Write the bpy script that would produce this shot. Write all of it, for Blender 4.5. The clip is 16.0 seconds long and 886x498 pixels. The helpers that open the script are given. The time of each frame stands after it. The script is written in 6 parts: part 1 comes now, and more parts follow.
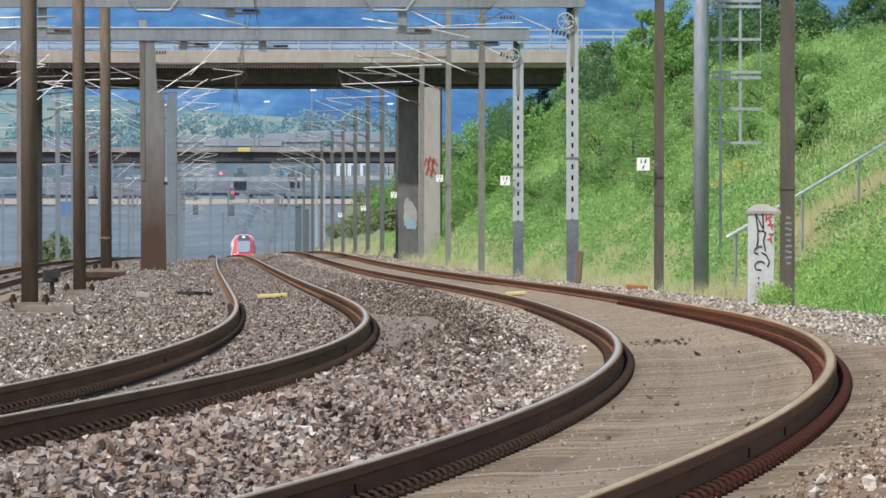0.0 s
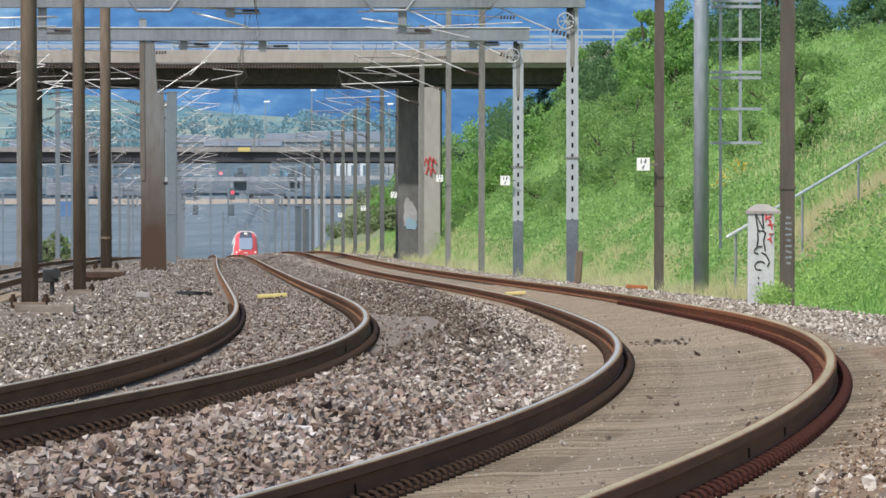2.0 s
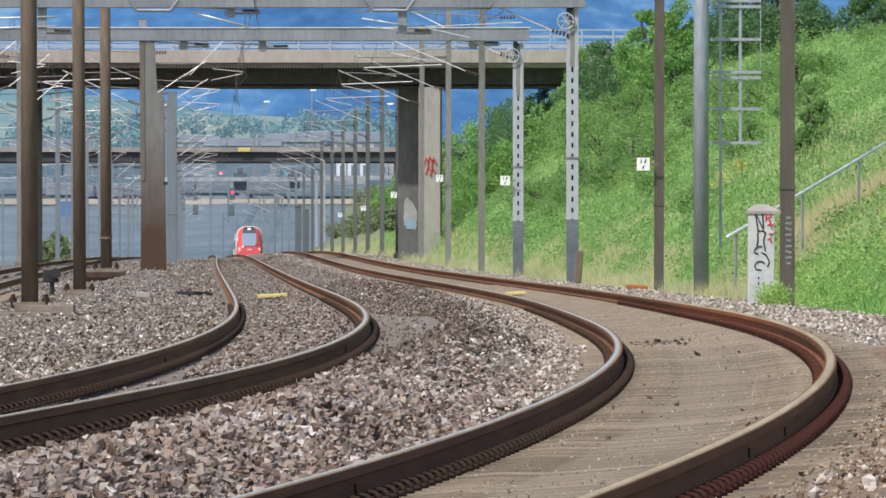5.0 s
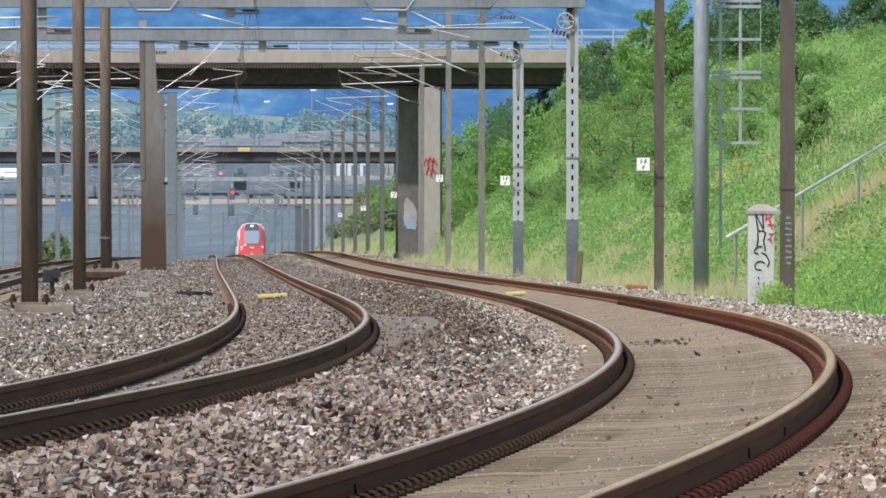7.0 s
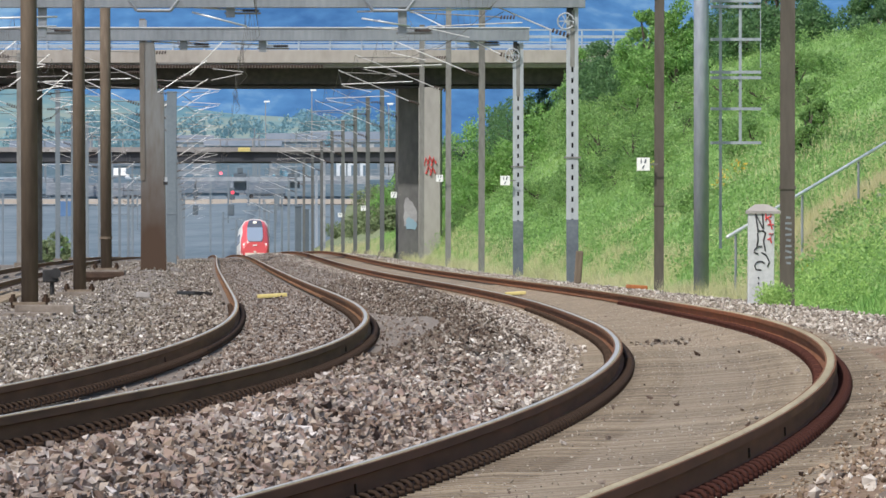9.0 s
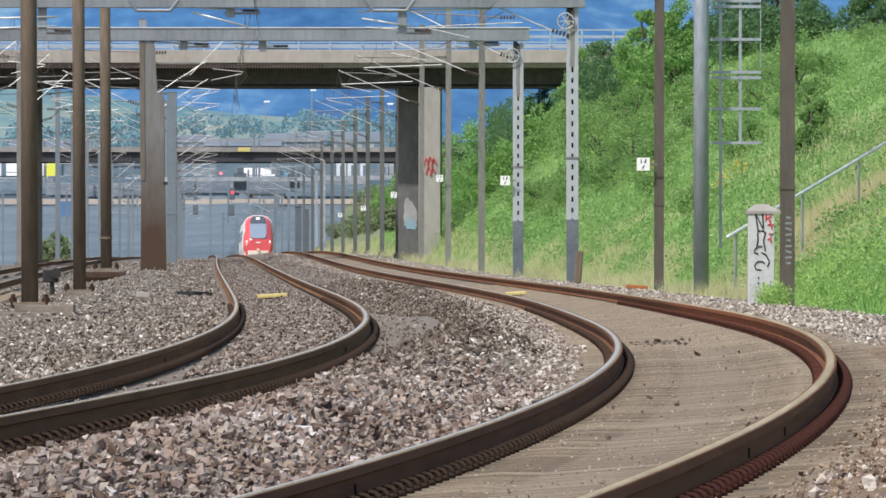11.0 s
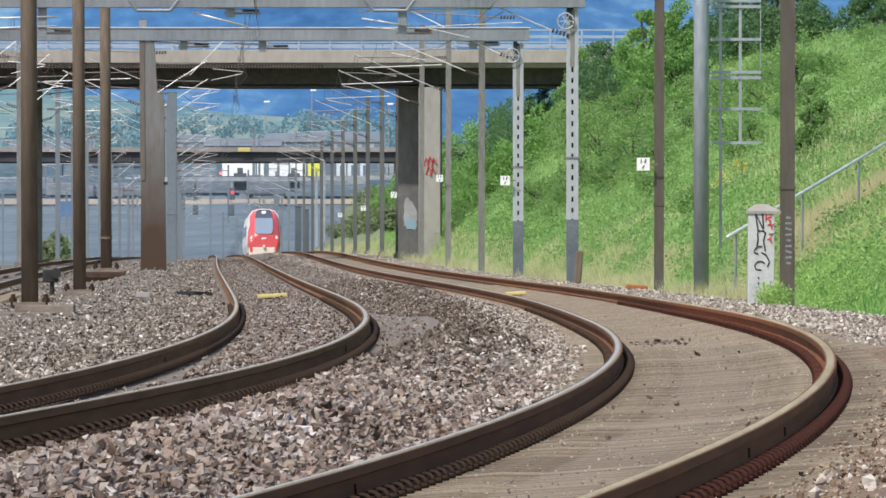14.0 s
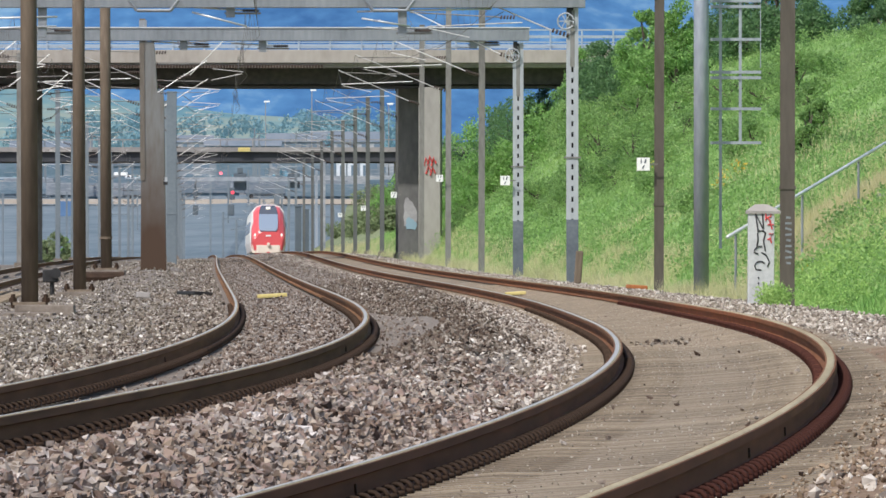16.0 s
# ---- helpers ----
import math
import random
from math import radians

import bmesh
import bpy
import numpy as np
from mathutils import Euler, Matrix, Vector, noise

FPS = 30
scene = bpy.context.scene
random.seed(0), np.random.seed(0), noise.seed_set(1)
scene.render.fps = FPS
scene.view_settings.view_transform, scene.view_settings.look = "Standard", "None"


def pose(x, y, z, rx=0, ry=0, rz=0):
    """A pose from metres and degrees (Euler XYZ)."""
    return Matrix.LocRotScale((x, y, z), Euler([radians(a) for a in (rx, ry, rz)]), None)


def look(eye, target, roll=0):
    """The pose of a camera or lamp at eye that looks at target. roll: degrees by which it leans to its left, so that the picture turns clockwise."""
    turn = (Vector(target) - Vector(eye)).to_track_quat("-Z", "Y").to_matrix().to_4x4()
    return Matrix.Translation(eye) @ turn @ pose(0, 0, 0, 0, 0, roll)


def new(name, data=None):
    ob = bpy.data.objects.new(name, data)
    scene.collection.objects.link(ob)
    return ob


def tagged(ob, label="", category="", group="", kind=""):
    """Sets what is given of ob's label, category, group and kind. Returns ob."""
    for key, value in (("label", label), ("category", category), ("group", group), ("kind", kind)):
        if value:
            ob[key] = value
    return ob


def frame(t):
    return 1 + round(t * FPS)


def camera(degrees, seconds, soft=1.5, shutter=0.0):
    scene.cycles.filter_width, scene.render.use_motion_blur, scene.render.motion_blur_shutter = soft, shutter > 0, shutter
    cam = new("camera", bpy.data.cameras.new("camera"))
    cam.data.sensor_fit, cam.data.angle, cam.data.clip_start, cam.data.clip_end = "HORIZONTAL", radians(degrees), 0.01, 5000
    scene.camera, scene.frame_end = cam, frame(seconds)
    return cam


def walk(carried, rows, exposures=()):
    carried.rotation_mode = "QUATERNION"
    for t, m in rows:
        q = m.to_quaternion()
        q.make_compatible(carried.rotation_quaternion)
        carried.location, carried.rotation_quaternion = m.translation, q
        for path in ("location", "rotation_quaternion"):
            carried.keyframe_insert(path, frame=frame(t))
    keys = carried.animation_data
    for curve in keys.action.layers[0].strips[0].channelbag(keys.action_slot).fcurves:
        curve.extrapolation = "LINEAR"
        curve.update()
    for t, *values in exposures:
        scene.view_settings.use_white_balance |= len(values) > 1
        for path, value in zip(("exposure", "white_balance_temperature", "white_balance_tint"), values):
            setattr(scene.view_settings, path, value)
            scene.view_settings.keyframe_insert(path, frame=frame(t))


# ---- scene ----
cam = camera(4.988, 16.0, soft=1.6)
EYE = (0.0, 0.0, 0.80)
walk(cam, [(0.0, pose(0, 0, 0.80, 89.981)), (16.0, pose(0, 0, 0.80, 89.981))])

# ---- daylight ----
SUN_FROM = Vector((-0.46, -0.62, 0.98)).normalized()   # high, behind the camera and to its left
world = bpy.data.worlds.new("sky")
scene.world = world
world.use_nodes = True
wn = world.node_tree.nodes
sky = wn.new("ShaderNodeTexSky")
sky.sky_type = "NISHITA"
sky.sun_disc = False
sky.sun_elevation = math.asin(SUN_FROM.z)
sky.sun_rotation = math.atan2(SUN_FROM.x, SUN_FROM.y)
sky.dust_density = 2.0
wn["Background"].inputs[1].default_value = 0.14
world.node_tree.links.new(sky.outputs[0], wn["Background"].inputs[0])
sun = new("sun", bpy.data.lights.new("sun", "SUN"))
sun.data.energy, sun.data.angle, sun.data.color = 3.7, radians(1.5), (1.0, 0.95, 0.88)
sun.matrix_world = look(SUN_FROM * 50, (0, 0, 0))
scene.view_settings.exposure = 0.25


# ---- the plan: two tracks in a curve, seen down their length ----
def spline(xk, yk):
    """A natural cubic through the knots, straight on beyond them."""
    xk, yk = np.array(xk, float), np.array(yk, float)
    n, h = len(xk), np.diff(xk)
    m, r = np.eye(n), np.zeros(n)
    for i in range(1, n - 1):
        m[i, i - 1:i + 2] = h[i - 1], 2 * (h[i - 1] + h[i]), h[i]
        r[i] = 6 * ((yk[i + 1] - yk[i]) / h[i] - (yk[i] - yk[i - 1]) / h[i - 1])
    m = np.linalg.solve(m, r)
    s0 = (yk[1] - yk[0]) / h[0] - h[0] * m[1] / 6
    s1 = (yk[-1] - yk[-2]) / h[-1] + h[-1] * m[-2] / 6

    def f(x):
        x = np.asarray(x, float)
        xc = np.clip(x, xk[0], xk[-1])
        i = np.clip(np.searchsorted(xk, xc) - 1, 0, n - 2)
        t, u, k = xc - xk[i], xk[i + 1] - xc, h[i]
        y = (m[i] * u ** 3 + m[i + 1] * t ** 3) / (6 * k) + (yk[i] / k - m[i] * k / 6) * u + (yk[i + 1] / k - m[i + 1] * k / 6) * t
        return y + np.minimum(x - xk[0], 0) * s0 + np.maximum(x - xk[-1], 0) * s1
    return f


PLAN = [24, 40, 60, 85, 120, 180, 300, 500, 820, 1300]
x_right = spline(PLAN, [-0.94, 0.38, 1.53, 2.21, 2.39, 1.99, -1.38, -6.36, -14.08, -25.85])
x_left = spline(PLAN, [-3.96, -2.98, -1.92, -1.47, -1.74, -2.99, -5.88, -10.39, -18.1, -29.9])
RISE = [-40, 24, 70, 140, 300, 480, 660, 820, 940, 1045, 1137, 1220, 1400]
z_right_ = spline(RISE, [-0.04, -0.04, 0.044, -0.018, 0.11, 0.50, 0.36, -0.02, -0.50, -1.02, -1.45, -2.0, -2.8])
z_left_ = spline(RISE, [-0.04, -0.04, 0.033, 0.023, 0.173, 0.30, 0.20, -0.06, -0.5, -1.02, -1.15, -1.65, -2.4])


def z_right(d):
    return z_right_(np.minimum(d, 1400))


def z_left(d):
    return z_left_(np.minimum(d, 1400))


def cant(d):
    return 0.117 * np.interp(d, [0, 120, 400], [1, 1, 0.2])


def heading(fx, d):
    return (fx(d + 0.5) - fx(d - 0.5))


def bumps(x, y, size, seed=0):
    """Smooth unevenness between -1 and 1 from a few waves."""
    r = np.random.RandomState(seed)
    out = 0
    for k in range(7):
        a, p, w = r.uniform(0, 6.3), r.uniform(0, 6.3), r.uniform(0.6, 1.8) / size * 3
        out = out + np.sin((x * np.cos(a) + y * np.sin(a)) * w + p)
    return out / 4


SLOPE_FOOT, SLOPE_RUN, SLOPE_TOP = 4.1, 1.68, 7.9


def terrain(s, d):
    """Height of the ground at s metres to the side of the near track's centre, d metres ahead."""
    s, d = np.broadcast_arrays(np.asarray(s, float), np.asarray(d, float))
    gap = x_left(d) - x_right(d)
    zr, zl, tilt = z_right(d), z_left(d), cant(d) / 1.505
    u = s - gap
    right = zr + tilt * np.clip(s, -1.45, 1.9) + np.interp(s, [-1.45, -1.3, -1.1, -0.9, 1.0, 1.25, 1.6, 2.65, 3.3, SLOPE_FOOT, 4.8], [-0.165, -0.153, -0.170, -0.180, -0.180, -0.153, -0.160, -0.185, -0.42, -0.42, -0.2])
    left = zl + tilt * np.clip(u, -1.9, 1.45) + np.interp(u, [-60, -14, -9, -8.2, -4.6, -2.6, -1.75, -1.3, 1.3, 1.45], [-0.7, -0.7, -0.35, -0.3, -0.33, -0.23, -0.175, -0.190, -0.190, -0.165])
    k = np.clip((u - 1.45) / np.maximum(-gap - 2.9, 0.1), 0, 1)
    z = left + (right - left) * k
    z = z + np.sqrt(k * (1 - k)) * (0.11 + 0.26 * np.exp(-((d - 195) / 34) ** 2) + 0.12 * np.clip((d - 300) / 150, 0, 1) + 0.09 * bumps(s, d, 9, 3))
    z = z + 0.36 * np.exp(-((u + 2.7) / 0.95) ** 2 - ((d - 310) / 55) ** 2) * (1 + 0.25 * bumps(s, d, 5, 6))   # heap by the gantry leg
    rough = np.clip((np.abs(s - gap / 2) - 5) / 3, 0, 1)
    z = z + rough * 0.06 * bumps(s, d, 6, 5)
    steep = np.clip((d - 345) / 55, 0, 1) * np.clip((470 - d) / 25, 0, 1)   # cone of the bridge approach
    bank = np.clip((s - SLOPE_FOOT) / (SLOPE_RUN - 0.55 * steep), 0, None)
    top = SLOPE_TOP + 0.25 * bumps(s, d, 30, 9)
    bank = top - np.log1p(np.exp((top - bank) * 2.2)) / 2.2
    keep = np.clip((d - 40) / 70, 0, 1) * np.clip((1500 - d) / 250, 0, 1)
    z = z + np.clip(bank, 0, None) * keep + np.clip(s - 5, 0, 3) / 3 * keep * 0.22 * bumps(s, d, 5, 11)
    far = np.clip((d - 1430) / 560, 0, 1)
    z = z + far * far * (3 - 2 * far) * 15.5 + np.clip((d - 2100) / 2400, 0, 1) * 34
    return z


# ---- mesh helpers ----
class Geo:
    """Collects vertices and faces of one mesh."""

    def __init__(self):
        self.v, self.f = [], []

    def add(self, v, f):
        n = len(self.v)
        self.v += [tuple(p) for p in v]
        self.f += [tuple(i + n for i in q) for q in f]
        return self

    def box(self, c, size, m=None, taper=1.0):
        x, y, z = (k / 2 for k in size)
        v = [Vector((sx * x * (taper if sz > 0 else 1), sy * y * (taper if sz > 0 else 1), sz * z)) for sz in (-1, 1) for sx, sy in ((-1, -1), (1, -1), (1, 1), (-1, 1))]
        v = [(m @ p if m else p) + Vector(c) for p in v]
        return self.add(v, [(3, 2, 1, 0), (4, 5, 6, 7), (0, 1, 5, 4), (1, 2, 6, 5), (2, 3, 7, 6), (3, 0, 4, 7)])

    def tube(self, pts, r, n=8, ends=True):
        pts = [Vector(p) for p in pts]
        rings = []
        for i, p in enumerate(pts):
            t = (pts[min(i + 1, len(pts) - 1)] - pts[max(i - 1, 0)]).normalized()
            a = t.cross(Vector((0.13, 0.07, 1)) if abs(t.z) < 0.9 else Vector((1, 0.1, 0))).normalized()
            b = t.cross(a)
            k = r[i] if isinstance(r, (list, tuple)) else r
            rings.append([p + (a * math.cos(q) + b * math.sin(q)) * k for q in [6.28318 * j / n for j in range(n)]])
        f = [(i * n + j, i * n + (j + 1) % n, (i + 1) * n + (j + 1) % n, (i + 1) * n + j) for i in range(len(pts) - 1) for j in range(n)]
        if ends:
            f += [tuple(range(n))[::-1], tuple((len(pts) - 1) * n + j for j in range(n))]
        return self.add([q for ring in rings for q in ring], f)

    def sweep(self, section, frames, closed=True):
        """section: (side, up) points; frames: (origin, side vector, up vector)."""
        n = len(section)
        v = [Vector(o) + Vector(a) * u + Vector(b) * w for o, a, b in frames for u, w in section]
        f = [(i * n + j, i * n + (j + 1) % n, (i + 1) * n + (j + 1) % n, (i + 1) * n + j) for i in range(len(frames) - 1) for j in range(n if closed else n - 1)]
        if closed:
            f += [tuple(range(n))[::-1], tuple((len(frames) - 1) * n + j for j in range(n))]
        return self.add(v, f)

    def post(self, section, x, y, z0, z1):
        """An upright bar with this plan section."""
        return self.sweep(section, [((x, y, z), (1, 0, 0), (0, 1, 0)) for z in (z0, z1)])

    def disc(self, c, r, axis=(0, -1, 0), depth=0.03, n=16, r2=None):
        a = Vector(axis).normalized()
        c = Vector(c)
        return self.tube([c - a * depth / 2, c + a * depth / 2], [r, r if r2 is None else r2], n)

    def mesh(self, name, mat, smooth=False, bevel=0.0):
        me = bpy.data.meshes.new(name)
        me.from_pydata(self.v, [], self.f)
        if bevel:
            bm = bmesh.new()
            bm.from_mesh(me)
            bmesh.ops.recalc_face_normals(bm, faces=bm.faces)
            es = [e for e in bm.edges if len(e.link_faces) == 2 and e.calc_face_angle() > 0.6]
            bmesh.ops.bevel(bm, geom=es, offset=bevel, segments=2, profile=0.6, affect="EDGES")
            bm.to_mesh(me)
            bm.free()
        else:
            bm = bmesh.new()
            bm.from_mesh(me)
            bmesh.ops.recalc_face_normals(bm, faces=bm.faces)
            bm.to_mesh(me)
            bm.free()
        me.materials.append(mat)
        if smooth:
            me.shade_smooth()
        else:
            me.shade_flat()
        return me


def part(name, geo, mat, parent=None, label="", smooth=False, bevel=0.0, at=None):
    ob = new(name, geo.mesh(name, mat, smooth, bevel) if isinstance(geo, Geo) else geo)
    if parent:
        ob.parent = parent
    if at is not None:
        ob.matrix_basis = at
    return tagged(ob, label)


def thing(name, at, label, category, group="", kind=""):
    ob = new(name)
    ob.empty_display_size = 0.2
    ob.matrix_basis = at
    return tagged(ob, label, category, group, kind)


# ---- materials ----
def material(name, colours, rough=0.7, metal=0.0, scale=4.0, fine=40.0, bump=0.2, island=0.0, per_object=0.0, stretch=(1, 1, 1), spec=0.4, detail=6, contrast=(0.3, 0.7), bump_m=0.01, glow=0.0, trans=0.0):
    """Two or three tones mixed by coarse and fine noise, with relief."""
    m = bpy.data.materials.new(name)
    m.use_nodes = True
    n, l = m.node_tree.nodes, m.node_tree.links
    b = n["Principled BSDF"]
    co = n.new("ShaderNodeTexCoord")
    mp = n.new("ShaderNodeMapping")
    mp.inputs["Scale"].default_value = stretch
    l.new(co.outputs["Object"], mp.inputs[0])
    a = n.new("ShaderNodeTexNoise")
    a.inputs["Scale"].default_value, a.inputs["Detail"].default_value = scale, detail
    c = n.new("ShaderNodeTexNoise")
    c.inputs["Scale"].default_value, c.inputs["Detail"].default_value = fine, 3
    for t in (a, c):
        l.new(mp.outputs[0], t.inputs["Vector"])
    mix = n.new("ShaderNodeMath")
    mix.operation = "MULTIPLY_ADD"
    mix.inputs[1].default_value, mix.inputs[2].default_value = 0.4, 0.0
    l.new(c.outputs[0], mix.inputs[0])
    add = n.new("ShaderNodeMath")
    add.operation = "MULTIPLY_ADD"
    add.inputs[1].default_value = 0.6
    l.new(a.outputs[0], add.inputs[0])
    l.new(mix.outputs[0], add.inputs[2])
    last = add.outputs[0]
    for on, src, sock in ((island, "ShaderNodeNewGeometry", "Random Per Island"), (per_object, "ShaderNodeObjectInfo", "Random")):
        if on:
            g = n.new(src)
            w = n.new("ShaderNodeMath")
            w.operation = "MULTIPLY_ADD"
            w.inputs[1].default_value = on
            sub = n.new("ShaderNodeMath")
            sub.operation = "SUBTRACT"
            sub.inputs[1].default_value = 0.5
            l.new(g.outputs[sock], sub.inputs[0])
            l.new(sub.outputs[0], w.inputs[0])
            l.new(last, w.inputs[2])
            last = w.outputs[0]
    ramp = n.new("ShaderNodeValToRGB")
    l.new(last, ramp.inputs[0])
    e = ramp.color_ramp.elements
    while len(e) < len(colours):
        e.new(0.5)
    for i, col in enumerate(colours):
        e[i].position = contrast[0] + (contrast[1] - contrast[0]) * i / max(1, len(colours) - 1)
        e[i].color = (*col, 1)
    l.new(ramp.outputs[0], b.inputs["Base Color"])
    b.inputs["Roughness"].default_value, b.inputs["Metallic"].default_value = rough, metal
    b.inputs["Specular IOR Level"].default_value = spec
    if glow:
        l.new(ramp.outputs[0], b.inputs["Emission Color"])
        b.inputs["Emission Strength"].default_value = glow
        b.inputs["Specular IOR Level"].default_value = 0
    if bump:
        h = n.new("ShaderNodeBump")
        h.inputs["Strength"].default_value, h.inputs["Distance"].default_value = bump, bump_m
        l.new(c.outputs[0], h.inputs["Height"])
        l.new(h.outputs[0], b.inputs["Normal"])
    if trans:
        tr = n.new("ShaderNodeBsdfTranslucent")
        l.new(ramp.outputs[0], tr.inputs[0])
        mx = n.new("ShaderNodeMixShader")
        mx.inputs[0].default_value = trans
        l.new(b.outputs[0], mx.inputs[1])
        l.new(tr.outputs[0], mx.inputs[2])
        l.new(mx.outputs[0], n["Material Output"].inputs[0])
    return m


def plain(name, col, rough=0.5, metal=0.0, glow=0.0):
    m = bpy.data.materials.new(name)
    m.use_nodes = True
    b = m.node_tree.nodes["Principled BSDF"]
    b.inputs["Base Color"].default_value = (*col, 1)
    b.inputs["Roughness"].default_value, b.inputs["Metallic"].default_value = rough, metal
    if glow:
        b.inputs["Emission Color"].default_value = (*col, 1)
        b.inputs["Emission Strength"].default_value = glow
    return m


M_BALLAST = material("ballast_bed", [(0.06, 0.048, 0.04), (0.15, 0.125, 0.105), (0.27, 0.235, 0.205)], 0.9, scale=1.5, fine=14, bump=0.6, bump_m=0.03)
M_STONE = material("broken_stone", [(0.041, 0.026, 0.019), (0.116, 0.079, 0.061), (0.185, 0.140, 0.111), (0.231, 0.191, 0.160), (0.295, 0.257, 0.226), (0.481, 0.441, 0.404)], 0.85, scale=0.32, fine=45, island=0.9, bump=0.5, contrast=(0.08, 1.0))
M_STONE_NEAR = material("mixed_broken_stone", [(0.048, 0.030, 0.023), (0.142, 0.093, 0.068), (0.166, 0.141, 0.129), (0.257, 0.195, 0.145), (0.223, 0.157, 0.135), (0.294, 0.261, 0.243), (0.332, 0.271, 0.218), (0.494, 0.456, 0.446)], 0.85, scale=0.32, fine=45, island=0.9, bump=0.5, contrast=(0.06, 1.0))
M_BAND = material("polished_rail_steel", [(0.430, 0.380, 0.335), (0.580, 0.520, 0.465)], 0.34, 0.6, scale=0.5, fine=7, bump=0, stretch=(6, 0.1, 1))
M_STONE_GREY = material("olive_grey_broken_stone", [(0.042, 0.031, 0.023), (0.109, 0.086, 0.065), (0.173, 0.144, 0.112), (0.230, 0.199, 0.162), (0.317, 0.282, 0.237), (0.700, 0.660, 0.610)], 0.85, scale=0.32, fine=45, island=0.9, bump=0.5, contrast=(0.08, 1.0))
M_STONE_DARK = material("brown_stained_stone", [(0.020, 0.012, 0.009), (0.067, 0.043, 0.030), (0.105, 0.074, 0.054), (0.135, 0.107, 0.084), (0.176, 0.148, 0.123), (0.353, 0.320, 0.283)], 0.85, scale=0.32, fine=45, island=0.9, bump=0.5, contrast=(0.06, 1.0))
M_DUST = material("grey_stone_dust", [(0.116, 0.093, 0.076), (0.159, 0.133, 0.110), (0.211, 0.182, 0.157)], 0.95, scale=2.2, fine=26, bump=0.4, bump_m=0.015, contrast=(0.34, 0.66))
M_FOOT = material("dark_blue_grey_paint", [(0.075, 0.088, 0.11), (0.115, 0.132, 0.16), (0.16, 0.175, 0.2)], 0.6, 0.1, scale=1.5, fine=14, bump=0.05)
M_STONE_PALE = material("pale_broken_stone", [(0.115, 0.092, 0.076), (0.235, 0.194, 0.162), (0.345, 0.300, 0.256), (0.455, 0.410, 0.364), (0.650, 0.606, 0.552)], 0.85, scale=0.32, fine=45, island=0.8, bump=0.4, contrast=(0.1, 0.95))
M_INSUL = material("brown_glazed_insulator", [(0.035, 0.025, 0.022), (0.075, 0.05, 0.042)], 0.4, scale=4, fine=20, bump=0)
M_SOIL = material("brown_soil_lumps", [(0.09, 0.058, 0.036), (0.17, 0.118, 0.075), (0.26, 0.19, 0.13), (0.34, 0.27, 0.20), (0.5, 0.45, 0.4)], 0.9, scale=0.6, fine=40, island=0.8, bump=0.4, contrast=(0.1, 1.0))
M_EARTH = material("reddish_brown_earth", [(0.115, 0.072, 0.044), (0.185, 0.122, 0.077), (0.25, 0.18, 0.122)], 0.9, scale=1.1, fine=22, bump=0.6, bump_m=0.02, contrast=(0.35, 0.65))
M_GRIT = material("pale_grit", [(0.173, 0.144, 0.110), (0.294, 0.254, 0.205), (0.449, 0.419, 0.367)], 0.9, scale=2, fine=30, island=0.8, bump=0.2, contrast=(0.1, 0.9))
M_SAND = material("dusty_track_bed", [(0.125, 0.095, 0.064), (0.205, 0.160, 0.112), (0.295, 0.243, 0.178)], 0.9, scale=1.2, fine=25, bump=0.5, bump_m=0.02, contrast=(0.34, 0.66))
M_GRASS = material("grassy_ground", [(0.091, 0.170, 0.044), (0.156, 0.274, 0.077), (0.247, 0.326, 0.142)], 0.9, scale=0.25, fine=3, bump=0.5, bump_m=0.1)
# Far grass, yard and fields: haze is mixed into the base colours.
M_FARGRASS = material("haze_dulled_grass", [(0.10, 0.125, 0.065), (0.15, 0.18, 0.09), (0.20, 0.22, 0.12)], 0.9, scale=0.1, fine=1, bump=0)
M_YARD = material("haze_blue_yard", [(0.060, 0.092, 0.122), (0.110, 0.148, 0.178), (0.175, 0.208, 0.232)], 0.9, scale=0.035, fine=0.25, bump=0)
M_FIELD = material("haze_blue_fields", [(0.101, 0.202, 0.204), (0.216, 0.295, 0.254), (0.331, 0.357, 0.322)], 0.9, scale=0.006, fine=0.03, bump=0, stretch=(1, 0.35, 1))
M_RAIL = material("brown_rail_steel", [(0.082, 0.042, 0.023), (0.145, 0.075, 0.040), (0.220, 0.113, 0.060)], 0.85, scale=0.6, fine=12, bump=0.15, stretch=(1, 0.05, 1.6), spec=0.1)
M_RAIL_RUST = material("rusty_rail_steel", [(0.066, 0.033, 0.019), (0.135, 0.064, 0.036), (0.250, 0.100, 0.048)], 0.85, scale=0.25, fine=9, bump=0.15, stretch=(1, 0.05, 1.6), spec=0.1, contrast=(0.3, 0.75))
M_RAIL_ORANGE = material("orange_rusted_rail", [(0.078, 0.036, 0.020), (0.150, 0.066, 0.034), (0.260, 0.100, 0.046)], 0.85, scale=0.25, fine=9, bump=0.15, stretch=(1, 0.05, 1.6), spec=0.1, contrast=(0.3, 0.75))


